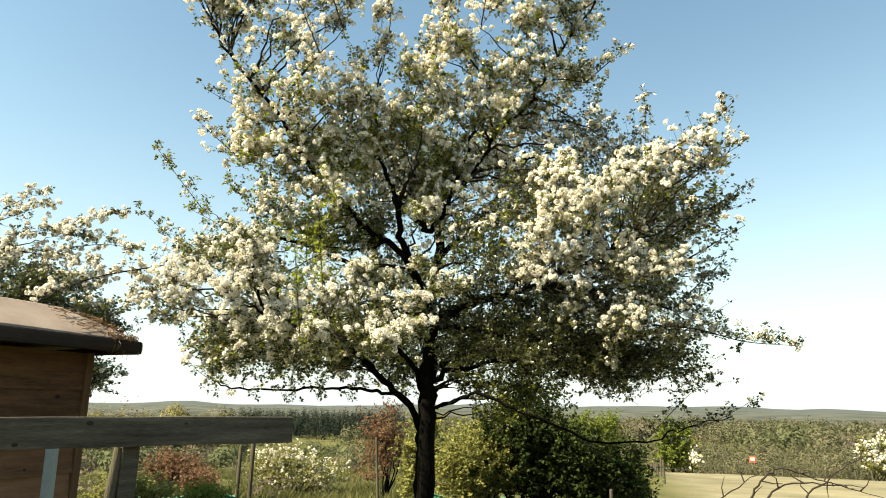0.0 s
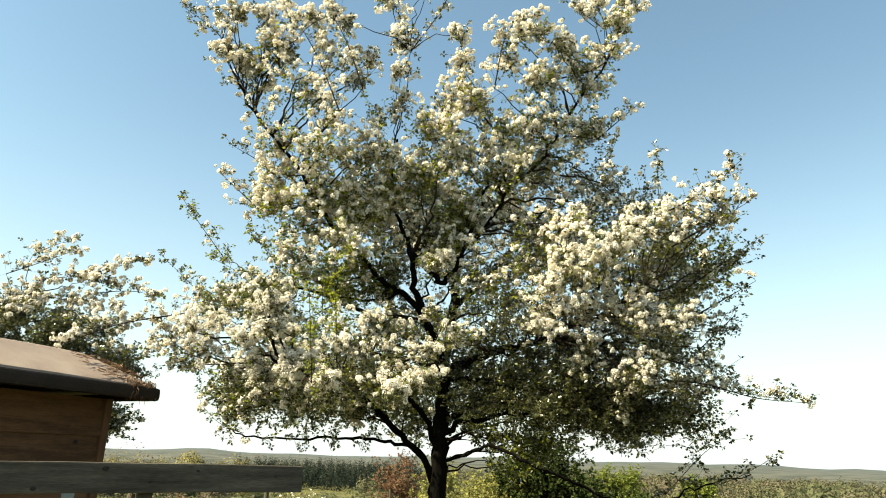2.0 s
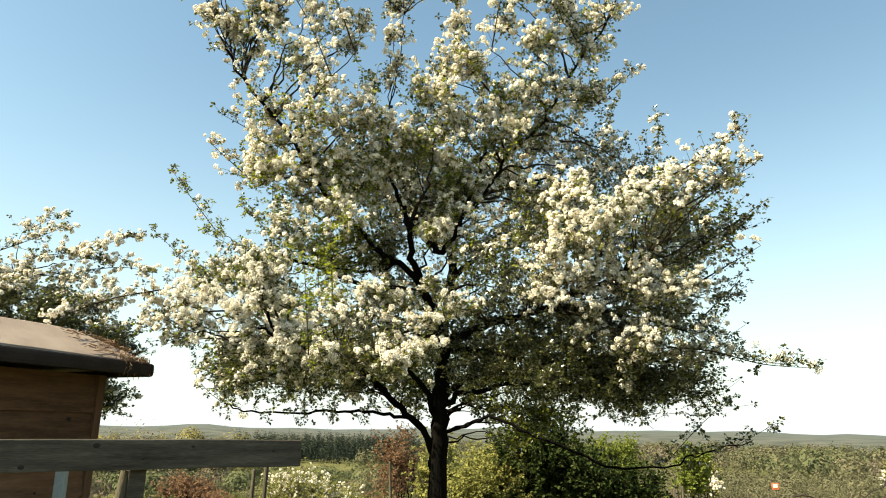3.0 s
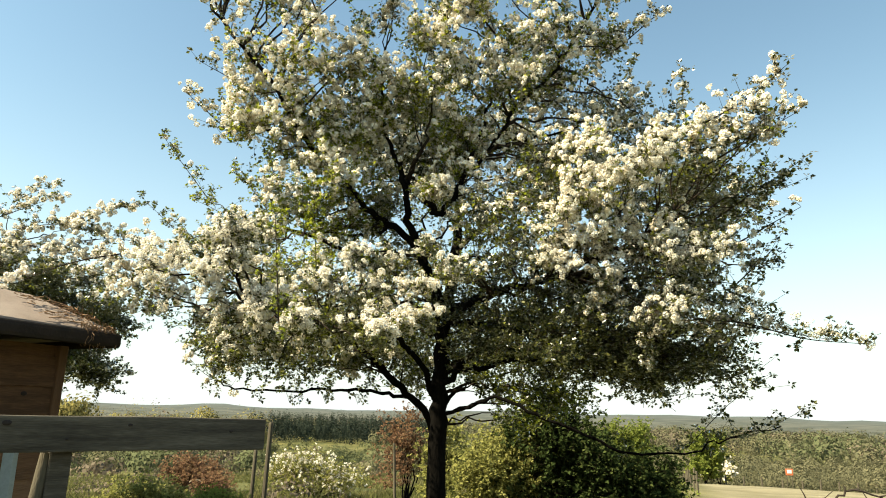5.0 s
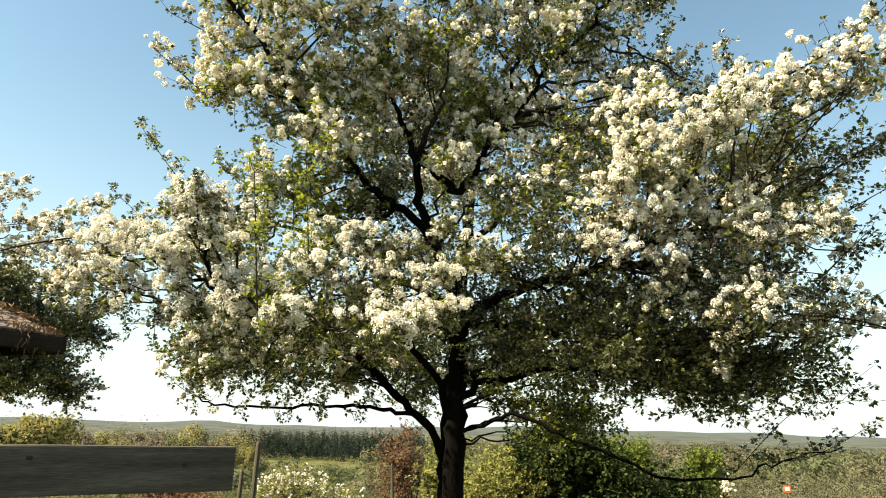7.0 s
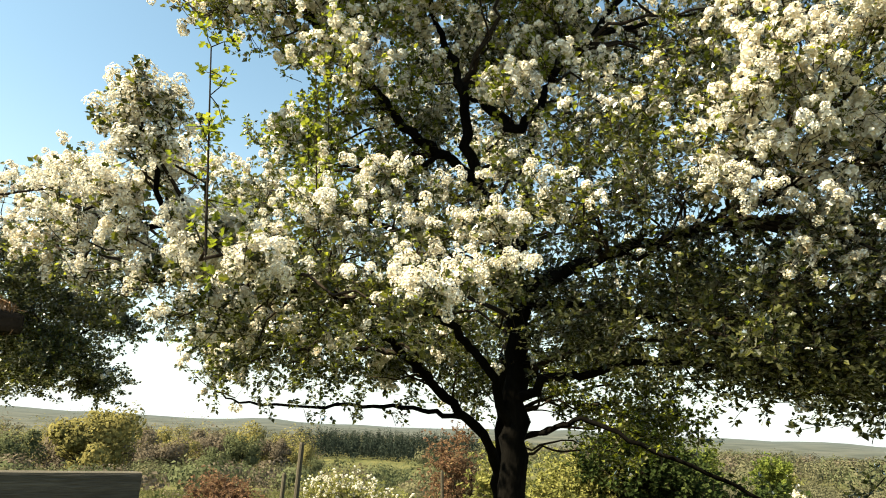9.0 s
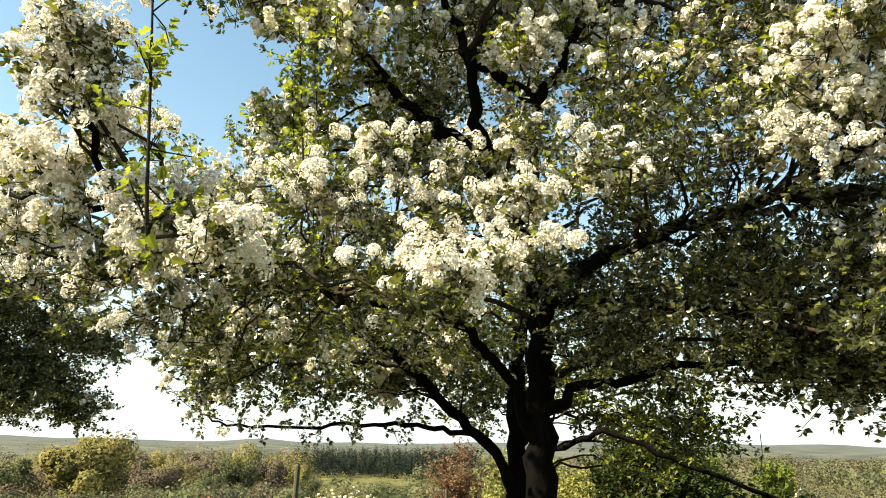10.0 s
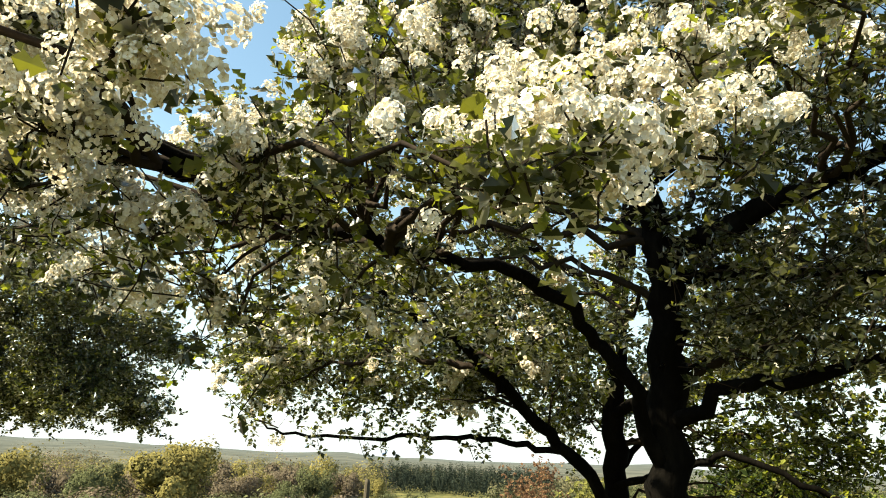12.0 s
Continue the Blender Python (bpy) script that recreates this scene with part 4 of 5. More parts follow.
        g.spray(0.0, 0.003, (x, 8.8 if x < 0 else 8.4, z), (x + 0.05, 8.8 if x < 0 else 8.4, z - 0.12), side=0.06, tied=False)
    tree = tagged(empty("hawthorn_tree", (0, 0, 0)), "second hawthorn stem standing behind the first, long low branch", "tree", "hawthorn trees")
    wood(tree, g)
    foliage(tree, "foliage", "small dark-green lobed leaves", g.leaf, CLUMP, 0.046, leaf_green)
    foliage(tree, "young_foliage", "pale yellow-green leaves, young and sunlit-toned", g.young, CLUMP, 0.044, leaf_young)
    blossoms(tree, g.bloom, lambda p: p[:, 1] + 10, 0.034)


# cushions of leaf and blossom carried by the front stem: place, share of flowers, size
NEAR_LEFT = [
    (-1.31, 4.35, 2.58, 0.95, 0.08), (-1.42, 4.4, 2.52, 0.85, 0.07), (-1.23, 4.4, 2.51, 0.6, 0.07), (-1.3, 4.4, 2.43, 0.6, 0.07), (-1.88, 4.9, 2.51, 0.85, 0.13),
    (-2.26, 5.2, 2.56, 0.85, 0.16), (-1.58, 4.7, 2.39, 0.85, 0.11), (-1.3, 4.6, 2.38, 0.6, 0.11), (-2.63, 5.6, 2.48, 0.6, 0.23), (-2.11, 5.2, 2.37, 0.75, 0.17),
    (-1.51, 4.7, 2.23, 0.8, 0.11), (-1.16, 4.5, 2.18, 0.9, 0.08), (-2.44, 5.6, 2.29, 0.6, 0.23), (-1.88, 5.2, 2.15, 0.5, 0.17), (-1.46, 4.8, 2.09, 0.75, 0.11),
    (-1.2, 4.6, 2.08, 0.75, 0.08), (-0.9, 4.4, 2.05, 0.95, 0.07), (-1.08, 4.6, 2.18, 0.7, 0.09), (-1.59, 5.2, 2.02, 0.4, 0.16), (-1.24, 4.9, 2, 0.4, 0.13),
]
NEAR_MIDDLE = [
    (-0.97, 4.8, 2.1, 0.75, 0.08), (-0.93, 5, 2.35, 0.75, 0.14), (-1.2, 5.1, 2.28, 0.8, 0.1), (-1.43, 5.3, 2.38, 0.7, 0.11), (-1.04, 5.3, 2.58, 0.5, 0.14),
    (-0.84, 5, 2.39, 0.9, 0.12), (-0.74, 5.2, 2.53, 0.7, 0.14), (-0.7, 5.2, 2.61, 0.95, 0.11), (-0.56, 5.2, 2.55, 0.9, 0.11), (-0.42, 5.3, 2.55, 0.7, 0.12),
    (-0.59, 5.1, 2.39, 0.7, 0.13), (-0.42, 5.1, 2.34, 0.7, 0.13), (-0.73, 5, 2.25, 0.7, 0.12), (-0.55, 4.9, 2.15, 0.7, 0.1), (-0.25, 5.1, 2.35, 0.75, 0.11),
    (-0.24, 5.3, 2.71, 0.9, 0.1), (-0, 5.05, 2.47, 1, 0.08), (-0.09, 5.2, 2.46, 0.3, 0.11), (0.06, 5.3, 2.46, 0.3, 0.13),
]
UNDER_MIDDLE = [
    (-0.61, 4.8, 2.05, 0.9, 0.09), (-0.42, 4.7, 2.01, 0.9, 0.08), (-0.34, 4.85, 2.08, 0.9, 0.09), (-0.22, 4.95, 2.12, 0.85, 0.09), (-0.5, 4.6, 1.94, 0.6, 0.08),
    (-0.81, 4.9, 2.09, 0.25, 0.11), (-0.96, 5, 2.08, 0.2, 0.13), (-1.06, 4.9, 2.04, 0.3, 0.11), (-1.22, 5.2, 1.92, 0.55, 0.16), (-1.33, 5.2, 1.97, 0.6, 0.14),
    (-1.16, 5.6, 2.02, 0.3, 0.22), (-0.9, 5.5, 2.03, 0.3, 0.18), (-1.02, 6, 3.06, 0.15, 0.24), (-0.76, 6, 3.27, 0.3, 0.24), (-0.84, 6.1, 3.06, 0.15, 0.25),
    (-1.3, 6, 3.11, 0.5, 0.22), (-1.58, 6, 3.2, 0.6, 0.11), (-1.45, 6, 3.2, 0.5, 0.15), (-1.15, 5.7, 3.22, 0.4, 0.18),
]
UPPER_LEFT = [
    (-1.38, 5.5, 3.75, 0.5, 0.19), (-1.71, 5.5, 3.77, 0.6, 0.19), (-1.92, 5.6, 3.77, 0.6, 0.15), (-1.53, 5.6, 3.61, 0.5, 0.2), (-1.15, 5.6, 3.69, 0.4, 0.22),
    (-0.91, 5.7, 3.74, 0.4, 0.23), (-1.2, 5.6, 3.45, 0.6, 0.15), (-0.97, 5.5, 3.28, 0.7, 0.15), (-1.44, 5.7, 3.55, 0.4, 0.18), (-0.76, 5.8, 3.43, 0.45, 0.2),
    (-0.98, 5.8, 3.22, 0.2, 0.22), (-0.14, 5.8, 3.87, 0.3, 0.26), (-0.29, 5.6, 3.24, 0.8, 0.12), (-0.05, 5.8, 3.43, 0.5, 0.2), (0.08, 5.9, 3.66, 0.5, 0.2),
    (-0.15, 6, 3.73, 0.3, 0.23), (-0.42, 6, 4.02, 0.3, 0.26), (-0.69, 5.9, 4.05, 0.4, 0.25),
]
UPPER_RIGHT = [
    (0.1, 5.8, 3.15, 0.4, 0.22), (0.23, 5.6, 2.96, 0.3, 0.2), (0.08, 5.6, 2.84, 0.25, 0.19), (0.39, 5.9, 3.25, 0.3, 0.23), (0.46, 5.5, 2.82, 0.2, 0.21),
    (0.3, 5.4, 2.59, 0.2, 0.18), (0.48, 5.4, 2.61, 0.3, 0.15), (0.54, 5.8, 3.36, 0.4, 0.22), (0.62, 5.7, 3.54, 0.5, 0.21), (0.7, 5.6, 3.25, 0.3, 0.2),
    (0.69, 5.5, 2.99, 0.3, 0.19), (0.84, 5.5, 3.51, 0.5, 0.18), (0.94, 5.3, 3.47, 0.8, 0.15), (0.91, 5.2, 3.18, 0.7, 0.15), (0.76, 5.2, 2.91, 0.9, 0.12),
    (0.91, 5.2, 2.96, 0.85, 0.12), (0.85, 5.4, 2.77, 0.9, 0.15), (1.03, 5.3, 2.7, 0.9, 0.15), (0.7, 5.4, 2.75, 0.6, 0.14),
]
FAR_RIGHT = [
    (0.73, 5.4, 2.55, 0.7, 0.14), (1.04, 5.4, 2.47, 0.7, 0.14), (1.32, 5.5, 2.65, 0.5, 0.19), (1.03, 5.1, 3.01, 0.7, 0.14), (1.16, 5, 3.13, 0.8, 0.13),
    (1.34, 5, 3.28, 0.85, 0.13), (1.12, 5.3, 2.86, 0.5, 0.16), (1.39, 5.4, 2.72, 0.7, 0.18), (1.53, 5.4, 2.69, 0.7, 0.18), (1.33, 5.5, 3.08, 0.3, 0.21),
    (1.78, 6, 3.24, 0.1, 0.28), (1.96, 6, 3.5, 0.1, 0.28), (1.03, 5.5, 2.28, 0.3, 0.21), (1.35, 5.8, 2.37, 0.1, 0.26), (0.9, 5.8, 2.4, 0.1, 0.24),
    (0.64, 5.9, 2.46, 0.1, 0.23), (0.38, 5.9, 2.53, 0.12, 0.21), (0.65, 5, 1.94, 0.12, 0.09), (1.42, 5.3, 2.16, 0.5, 0.2),
]
SHADED_RIGHT = [
    (0.2, 6, 2.24, 0.05, 0.26), (0.48, 5.9, 2.22, 0.05, 0.27), (0.72, 5.7, 2.16, 0.06, 0.24), (0.92, 5.5, 2.15, 0.08, 0.22), (1.16, 5.5, 2.1, 0.1, 0.22),
    (0.2, 6.2, 2.02, 0.05, 0.24), (0.54, 6, 2, 0.05, 0.26), (0.8, 5.9, 1.96, 0.05, 0.23), (1.01, 5.7, 1.97, 0.07, 0.24), (1.26, 5.7, 1.92, 0.08, 0.24),
    (1.38, 5.5, 2.05, 0.3, 0.22), (1.55, 5.7, 1.92, 0.1, 0.24), (1.03, 6, 1.83, 0.05, 0.21), (1.3, 6, 1.78, 0.05, 0.22), (1.52, 5.9, 1.77, 0.05, 0.23),
    (0.74, 6.2, 1.84, 0.03, 0.18), (-0.01, 6.2, 2.28, 0.03, 0.24), (-0.01, 6.3, 2.03, 0.03, 0.23),
]
OUTER_RIGHT = [
    (1.87, 5.3, 3.56, 0.8, 0.17), (2.1, 5.3, 3.52, 0.6, 0.17), (2.15, 5.2, 3.64, 0.6, 0.14), (1.63, 5.2, 3.43, 0.85, 0.17), (1.38, 5, 3.35, 0.9, 0.16),
    (1.18, 4.95, 3.17, 0.85, 0.17), (1.83, 5.5, 3.34, 0.2, 0.22), (1.61, 5.5, 3.12, 0.15, 0.22), (2.05, 5.5, 3.12, 0.08, 0.19), (2.27, 5.5, 3.25, 0.05, 0.14),
    (1.91, 5.6, 2.98, 0.1, 0.22), (1.49, 5.4, 2.88, 0.3, 0.2), (1.46, 5.1, 2.57, 0.8, 0.16), (1.64, 5, 2.6, 0.85, 0.14), (1.75, 5, 2.64, 0.85, 0.09),
    (1.67, 5.6, 2.49, 0.08, 0.22), (1.35, 5.2, 2.22, 0.5, 0.19), (1.52, 5.2, 2.15, 0.4, 0.19), (1.76, 5.3, 2.1, 0.3, 0.17),
]
OUTER_LOW = [
    (1.26, 5.6, 2.36, 0.1, 0.23), (1.73, 5.7, 1.99, 0.06, 0.19), (2, 5.7, 2.38, 0.06, 0.12), (1.48, 5.8, 1.99, 0.05, 0.2), (1.96, 5.7, 1.99, 0.05, 0.16),
    (0.91, 6, 1.96, 0.05, 0.23), (1.22, 5.9, 1.9, 0.05, 0.23), (1.49, 5.9, 1.82, 0.04, 0.2), (1.78, 5.8, 1.82, 0.04, 0.2), (2.06, 5.8, 1.82, 0.04, 0.16),
    (1.09, 5.8, 2.13, 0.06, 0.23), (0.7, 6, 2.17, 0.05, 0.23), (2.07, 5.6, 2.29, 0.2, 0.16), (2.19, 5.6, 2.65, 0.1, 0.12),
]
TOP_LEFT = [
    (-2.04, 5.4, 5.06, 0.7, 0.22), (-1.91, 5.4, 5.32, 0.7, 0.2), (-1.6, 5.5, 4.92, 0.6, 0.22), (-1.29, 5.3, 4.55, 0.85, 0.2), (-1.33, 5.2, 4.21, 0.9, 0.22),
    (-1.29, 5.5, 5.24, 0.6, 0.18), (-1.06, 5.4, 4.19, 0.7, 0.22), (-1.77, 5.5, 4.42, 0.7, 0.22), (-1.81, 5.6, 4.1, 0.75, 0.22), (-1.9, 5.7, 3.88, 0.75, 0.2),
    (-1.38, 5.5, 3.94, 0.6, 0.26), (-0.85, 5.4, 4.28, 0.85, 0.16), (-0.87, 5.6, 4.71, 0.7, 0.18), (-1.08, 5.6, 3.93, 0.5, 0.26), (-0.67, 5.7, 4.03, 0.5, 0.26),
    (-0.44, 5.6, 4.1, 0.6, 0.24), (-0.36, 5.6, 4.58, 0.5, 0.2),
]
TOP_RIGHT = [
    (-0.18, 5.5, 4.53, 0.75, 0.2), (-0.03, 5.5, 4.9, 0.85, 0.2), (0.14, 5.6, 4.77, 0.7, 0.18), (-0.07, 5.6, 4.22, 0.6, 0.26), (0.3, 5.6, 4.52, 0.6, 0.2),
    (0.25, 5.7, 4.15, 0.5, 0.26), (0.64, 5.6, 5.02, 0.75, 0.2), (0.64, 5.7, 4.63, 0.6, 0.22), (0.52, 5.8, 4.25, 0.5, 0.26), (0.87, 5.8, 4.81, 0.5, 0.2),
    (1.13, 5.9, 5.36, 0.7, 0.18), (1.37, 5.9, 5.57, 0.85, 0.18), (1.54, 5.9, 5.96, 0.8, 0.15), (1.23, 5.9, 5.16, 0.6, 0.18), (1.17, 6, 4.75, 0.4, 0.2),
    (0.87, 6, 4.47, 0.35, 0.24), (0.47, 5.5, 5.55, 0.75, 0.15), (0.7, 5.6, 5.65, 0.7, 0.16), (0.91, 5.7, 5.55, 0.75, 0.15),
]
# thinner, leafier growth behind the upper crown
BEHIND_TOP = [
    (1.3, 6.7, 4.1, 0.12, 0.32), (1.6, 6.4, 3.9, 0.12, 0.3), (0.8, 6.4, 3.9, 0.3, 0.3), (0.4, 6.4, 3.9, 0.3, 0.3), (1.1, 6.7, 4.5, 0.15, 0.3),
    (0.7, 6.2, 4.3, 0.3, 0.28), (1.2, 6.2, 4.85, 0.3, 0.24), (1.0, 6.3, 3.6, 0.2, 0.3), (1.8, 6.6, 4.15, 0.1, 0.26), (1.45, 6.8, 4.4, 0.1, 0.28),
    (0.0, 6.1, 3.8, 0.3, 0.3), (-0.3, 6.1, 3.6, 0.25, 0.28), (-0.5, 6.7, 3.9, 0.3, 0.3), (-0.8, 6.5, 3.5, 0.2, 0.3), (-0.7, 6.1, 3.75, 0.35, 0.28),
    (-1.2, 6.2, 3.8, 0.35, 0.28), (0.1, 6.9, 3.5, 0.2, 0.32), (-0.3, 6.8, 3.6, 0.2, 0.3), (1.4, 6.5, 3.4, 0.12, 0.3), (1.8, 6.5, 3.3, 0.1, 0.3),
]
# short flowering sprigs that make up the ragged top
TOP_SPRIGS_A = [
    (-0.72, 5.75, 5.67, 0.8, 0.12), (-0.88, 5.8, 6.23, 0.8, 0.12), (-0.48, 5.8, 6.33, 0.8, 0.09), (-0.43, 5.8, 6.6, 0.8, 0.08), (-0.69, 5.7, 5.26, 0.7, 0.12),
    (-0.97, 5.6, 5.37, 0.75, 0.11), (-1.1, 5.6, 5.1, 0.7, 0.12), (-1.19, 5.4, 5.64, 0.8, 0.1), (-1.32, 5.3, 5.74, 0.8, 0.1), (-1.52, 5.3, 5.68, 0.8, 0.11),
    (-1.4, 5.4, 5.41, 0.7, 0.12), (-1.75, 5.4, 5.72, 0.8, 0.11), (-1.77, 5.4, 5.35, 0.7, 0.12), (-0.72, 5.8, 6.69, 0.8, 0.08), (-1.11, 5.8, 6.78, 0.8, 0.08),
    (-2.28, 5.3, 5.73, 0.8, 0.11), (-2.36, 5.3, 5.32, 0.8, 0.11), (-2.03, 5.35, 5.69, 0.7, 0.11), (-2.38, 5.3, 6.01, 0.8, 0.09), (1.16, 5.9, 6.11, 0.8, 0.09),
]
TOP_SPRIGS_B = [
    (1.65, 5.9, 6.18, 0.8, 0.09), (1.34, 5.9, 6.18, 0.8, 0.09), (-0.11, 5.6, 5.66, 0.8, 0.09), (-0.07, 5.6, 5.29, 0.75, 0.12), (-0.25, 5.6, 4.84, 0.6, 0.13),
    (-0.65, 5.6, 4.84, 0.6, 0.15), (0.42, 5.6, 5.32, 0.7, 0.12), (0.84, 5.7, 5.21, 0.7, 0.12), (-2.18, 5.4, 5.22, 0.8, 0.12), (1.01, 5.8, 5.61, 0.75, 0.1),
]
# leafy growth in the heart of the crown
FRONT_INNER = [
    (-1.7, 6.5, 2.5, 0.06), (-1.65, 6.0, 2.45, 0.08), (-1.45, 6.5, 2.35, 0.05), (-0.9, 6.8, 2.35, 0.05), (0.05, 6.5, 2.4, 0.06), (1.35, 7.0, 2.05, 0.05),
    (0.5, 6.6, 2.3, 0.06), (1.0, 6.5, 2.4, 0.06), (1.5, 6.6, 2.2, 0.05), (0.2, 6.2, 2.6, 0.08), (1.2, 6.2, 2.0, 0.05), (0.7, 6.2, 2.9, 0.1),
    (1.8, 6.4, 2.8, 0.08), (-0.5, 6.3, 2.9, 0.2), (-0.2, 7.4, 2.5, 0.1),
    (-0.9, 6.6, 2.6, 0.2), (-0.4, 7.2, 3, 0.2), (0.4, 7, 3.2, 0.2), (0.9, 6.8, 2.6, 0.2), (-1.6, 6.8, 2.7, 0.25), (-1.4, 6.9, 3.4, 0.25),
    (-0.8, 7.2, 4.2, 0.3), (0.3, 7, 4.3, 0.3), (1.1, 7.2, 3.8, 0.2), (-2.2, 6.9, 3.1, 0.3), (1.7, 7, 3, 0.2), (-0.3, 6.4, 4.7, 0.4),
    (0.5, 6.5, 4.9, 0.4), (-1, 6.3, 4.5, 0.4),
]
BACK_BOUGHS_A = [
    (-3.5, 8.5, 3.4, 0.25), (-2.9, 8.3, 3.5, 0.25), (-2.4, 8.1, 4, 0.25), (1.4, 8.4, 2.8, 0.1), (-1, 7.9, 2.2, 0.25), (0.3, 7.4, 2.3, 0.1),
    (1.5, 8.2, 2.2, 0.1), (-3.3, 9.1, 2.1, 0.25), (1.8, 7.3, 2, 0.1), (-3.4, 9, 2.3, 0.25), (-2.8, 8.6, 2.5, 0.25), (-3, 9.2, 3.2, 0.25),
    (-2.2, 8.8, 2.4, 0.25), (-1.5, 8.4, 2.3, 0.25), (-2.4, 8.2, 3, 0.25), (-3.6, 9.3, 3.7, 0.25), (-2, 9.4, 3.8, 0.25), (-1.2, 9, 3.4, 0.25),
    (-0.4, 8.4, 4, 0.25), (-1.5, 8.3, 4.6, 0.25), (-0.6, 8, 5, 0.25), (0.4, 8.2, 4.8, 0.1),
]
BACK_BOUGHS_B = [
    (0.9, 8.5, 4, 0.1), (1.6, 8.4, 4.4, 0.1), (2.2, 8, 4.3, 0.1), (2.8, 7.8, 3.8, 0.1), (2.2, 8.6, 3.2, 0.1), (2.5, 8.4, 3, 0.1),
    (1.2, 8.8, 2.9, 0.1), (0.4, 9, 2.6, 0.1), (1.8, 8.2, 2.2, 0.1), (2.4, 8, 2.1, 0.1), (2, 9.5, 2.4, 0.1), (0.8, 9.8, 3.4, 0.1),
    (-0.4, 10.2, 3.6, 0.25), (-1.8, 10.2, 3, 0.25), (-0.8, 9.6, 4.6, 0.25), (0.8, 9.4, 4.8, 0.1), (2, 7, 2.6, 0.1), (2.3, 7.2, 3.3, 0.1),
    (2.2, 7, 3.7, 0.1), (0.5, 8.3, 2.2, 0.1), (1.1, 8, 2.2, 0.1), (-2.6, 8, 3.5, 0.25),
]
LOW_CURTAIN = [
    (-3.1, 8.7, 2.05, 0.15), (-2.6, 8.5, 2.15, 0.2), (-2.2, 8.3, 2.05, 0.15), (-1.7, 8.4, 2.0, 0.15), (-1.2, 8.8, 2.1, 0.15), (-0.9, 9.3, 1.95, 0.1),
    (-1.6, 8.9, 2.15, 0.15), (-2.5, 9.1, 2.05, 0.1), (-3.4, 9.0, 2.3, 0.2), (0.1, 9.2, 2.1, 0.1), (-0.8, 8.4, 2.4, 0.15), (-1.9, 7.8, 2.35, 0.2), (-2.9, 8.2, 2.35, 0.2),
    (-3.0, 8.3, 2.25, 0.15), (-2.35, 8.3, 2.35, 0.12), (-1.7, 8.3, 2.3, 0.1), (-1.15, 8.5, 2.3, 0.08), (-0.8, 8.8, 2.1, 0.06), (-1.5, 8.8, 2.05, 0.08), (0.2, 8.5, 2.4, 0.06), (0.45, 8.5, 2.3, 0.06), (-1.2, 7.3, 2.35, 0.08), (-0.65, 7.3, 2.3, 0.06),
    (-0.55, 9.4, 2.2, 0.03), (-0.5, 9.6, 2.5, 0.03), (-0.75, 9.5, 1.95, 0.03), (-0.25, 9.6, 2.1, 0.03), (-0.6, 9.7, 2.8, 0.03),
]
RIGHT_CURTAIN = [
    (0.0, 8.9, 1.95, 0.1), (0.3, 8.7, 2.1, 0.2), (0.45, 8.9, 1.85, 0.2), (0.6, 8.6, 2.1, 0.15), (0.6, 8.8, 1.75, 0.3), (0.2, 9.0, 1.75, 0.06), (0.7, 9.2, 2.2, 0.1), (1.0, 8.7, 2.2, 0.1), (0.9, 8.8, 1.7, 0.1),
    (0.85, 8.7, 1.95, 0.2), (0.95, 8.7, 1.6, 0.1), (0.7, 8.8, 1.45, 0.1), (0.5, 8.8, 1.5, 0.1), (1.05, 8.6, 1.75, 0.15),
]
BACK_BOUGHS = BACK_BOUGHS_A + BACK_BOUGHS_B


front_hawthorn()
back_hawthorn()


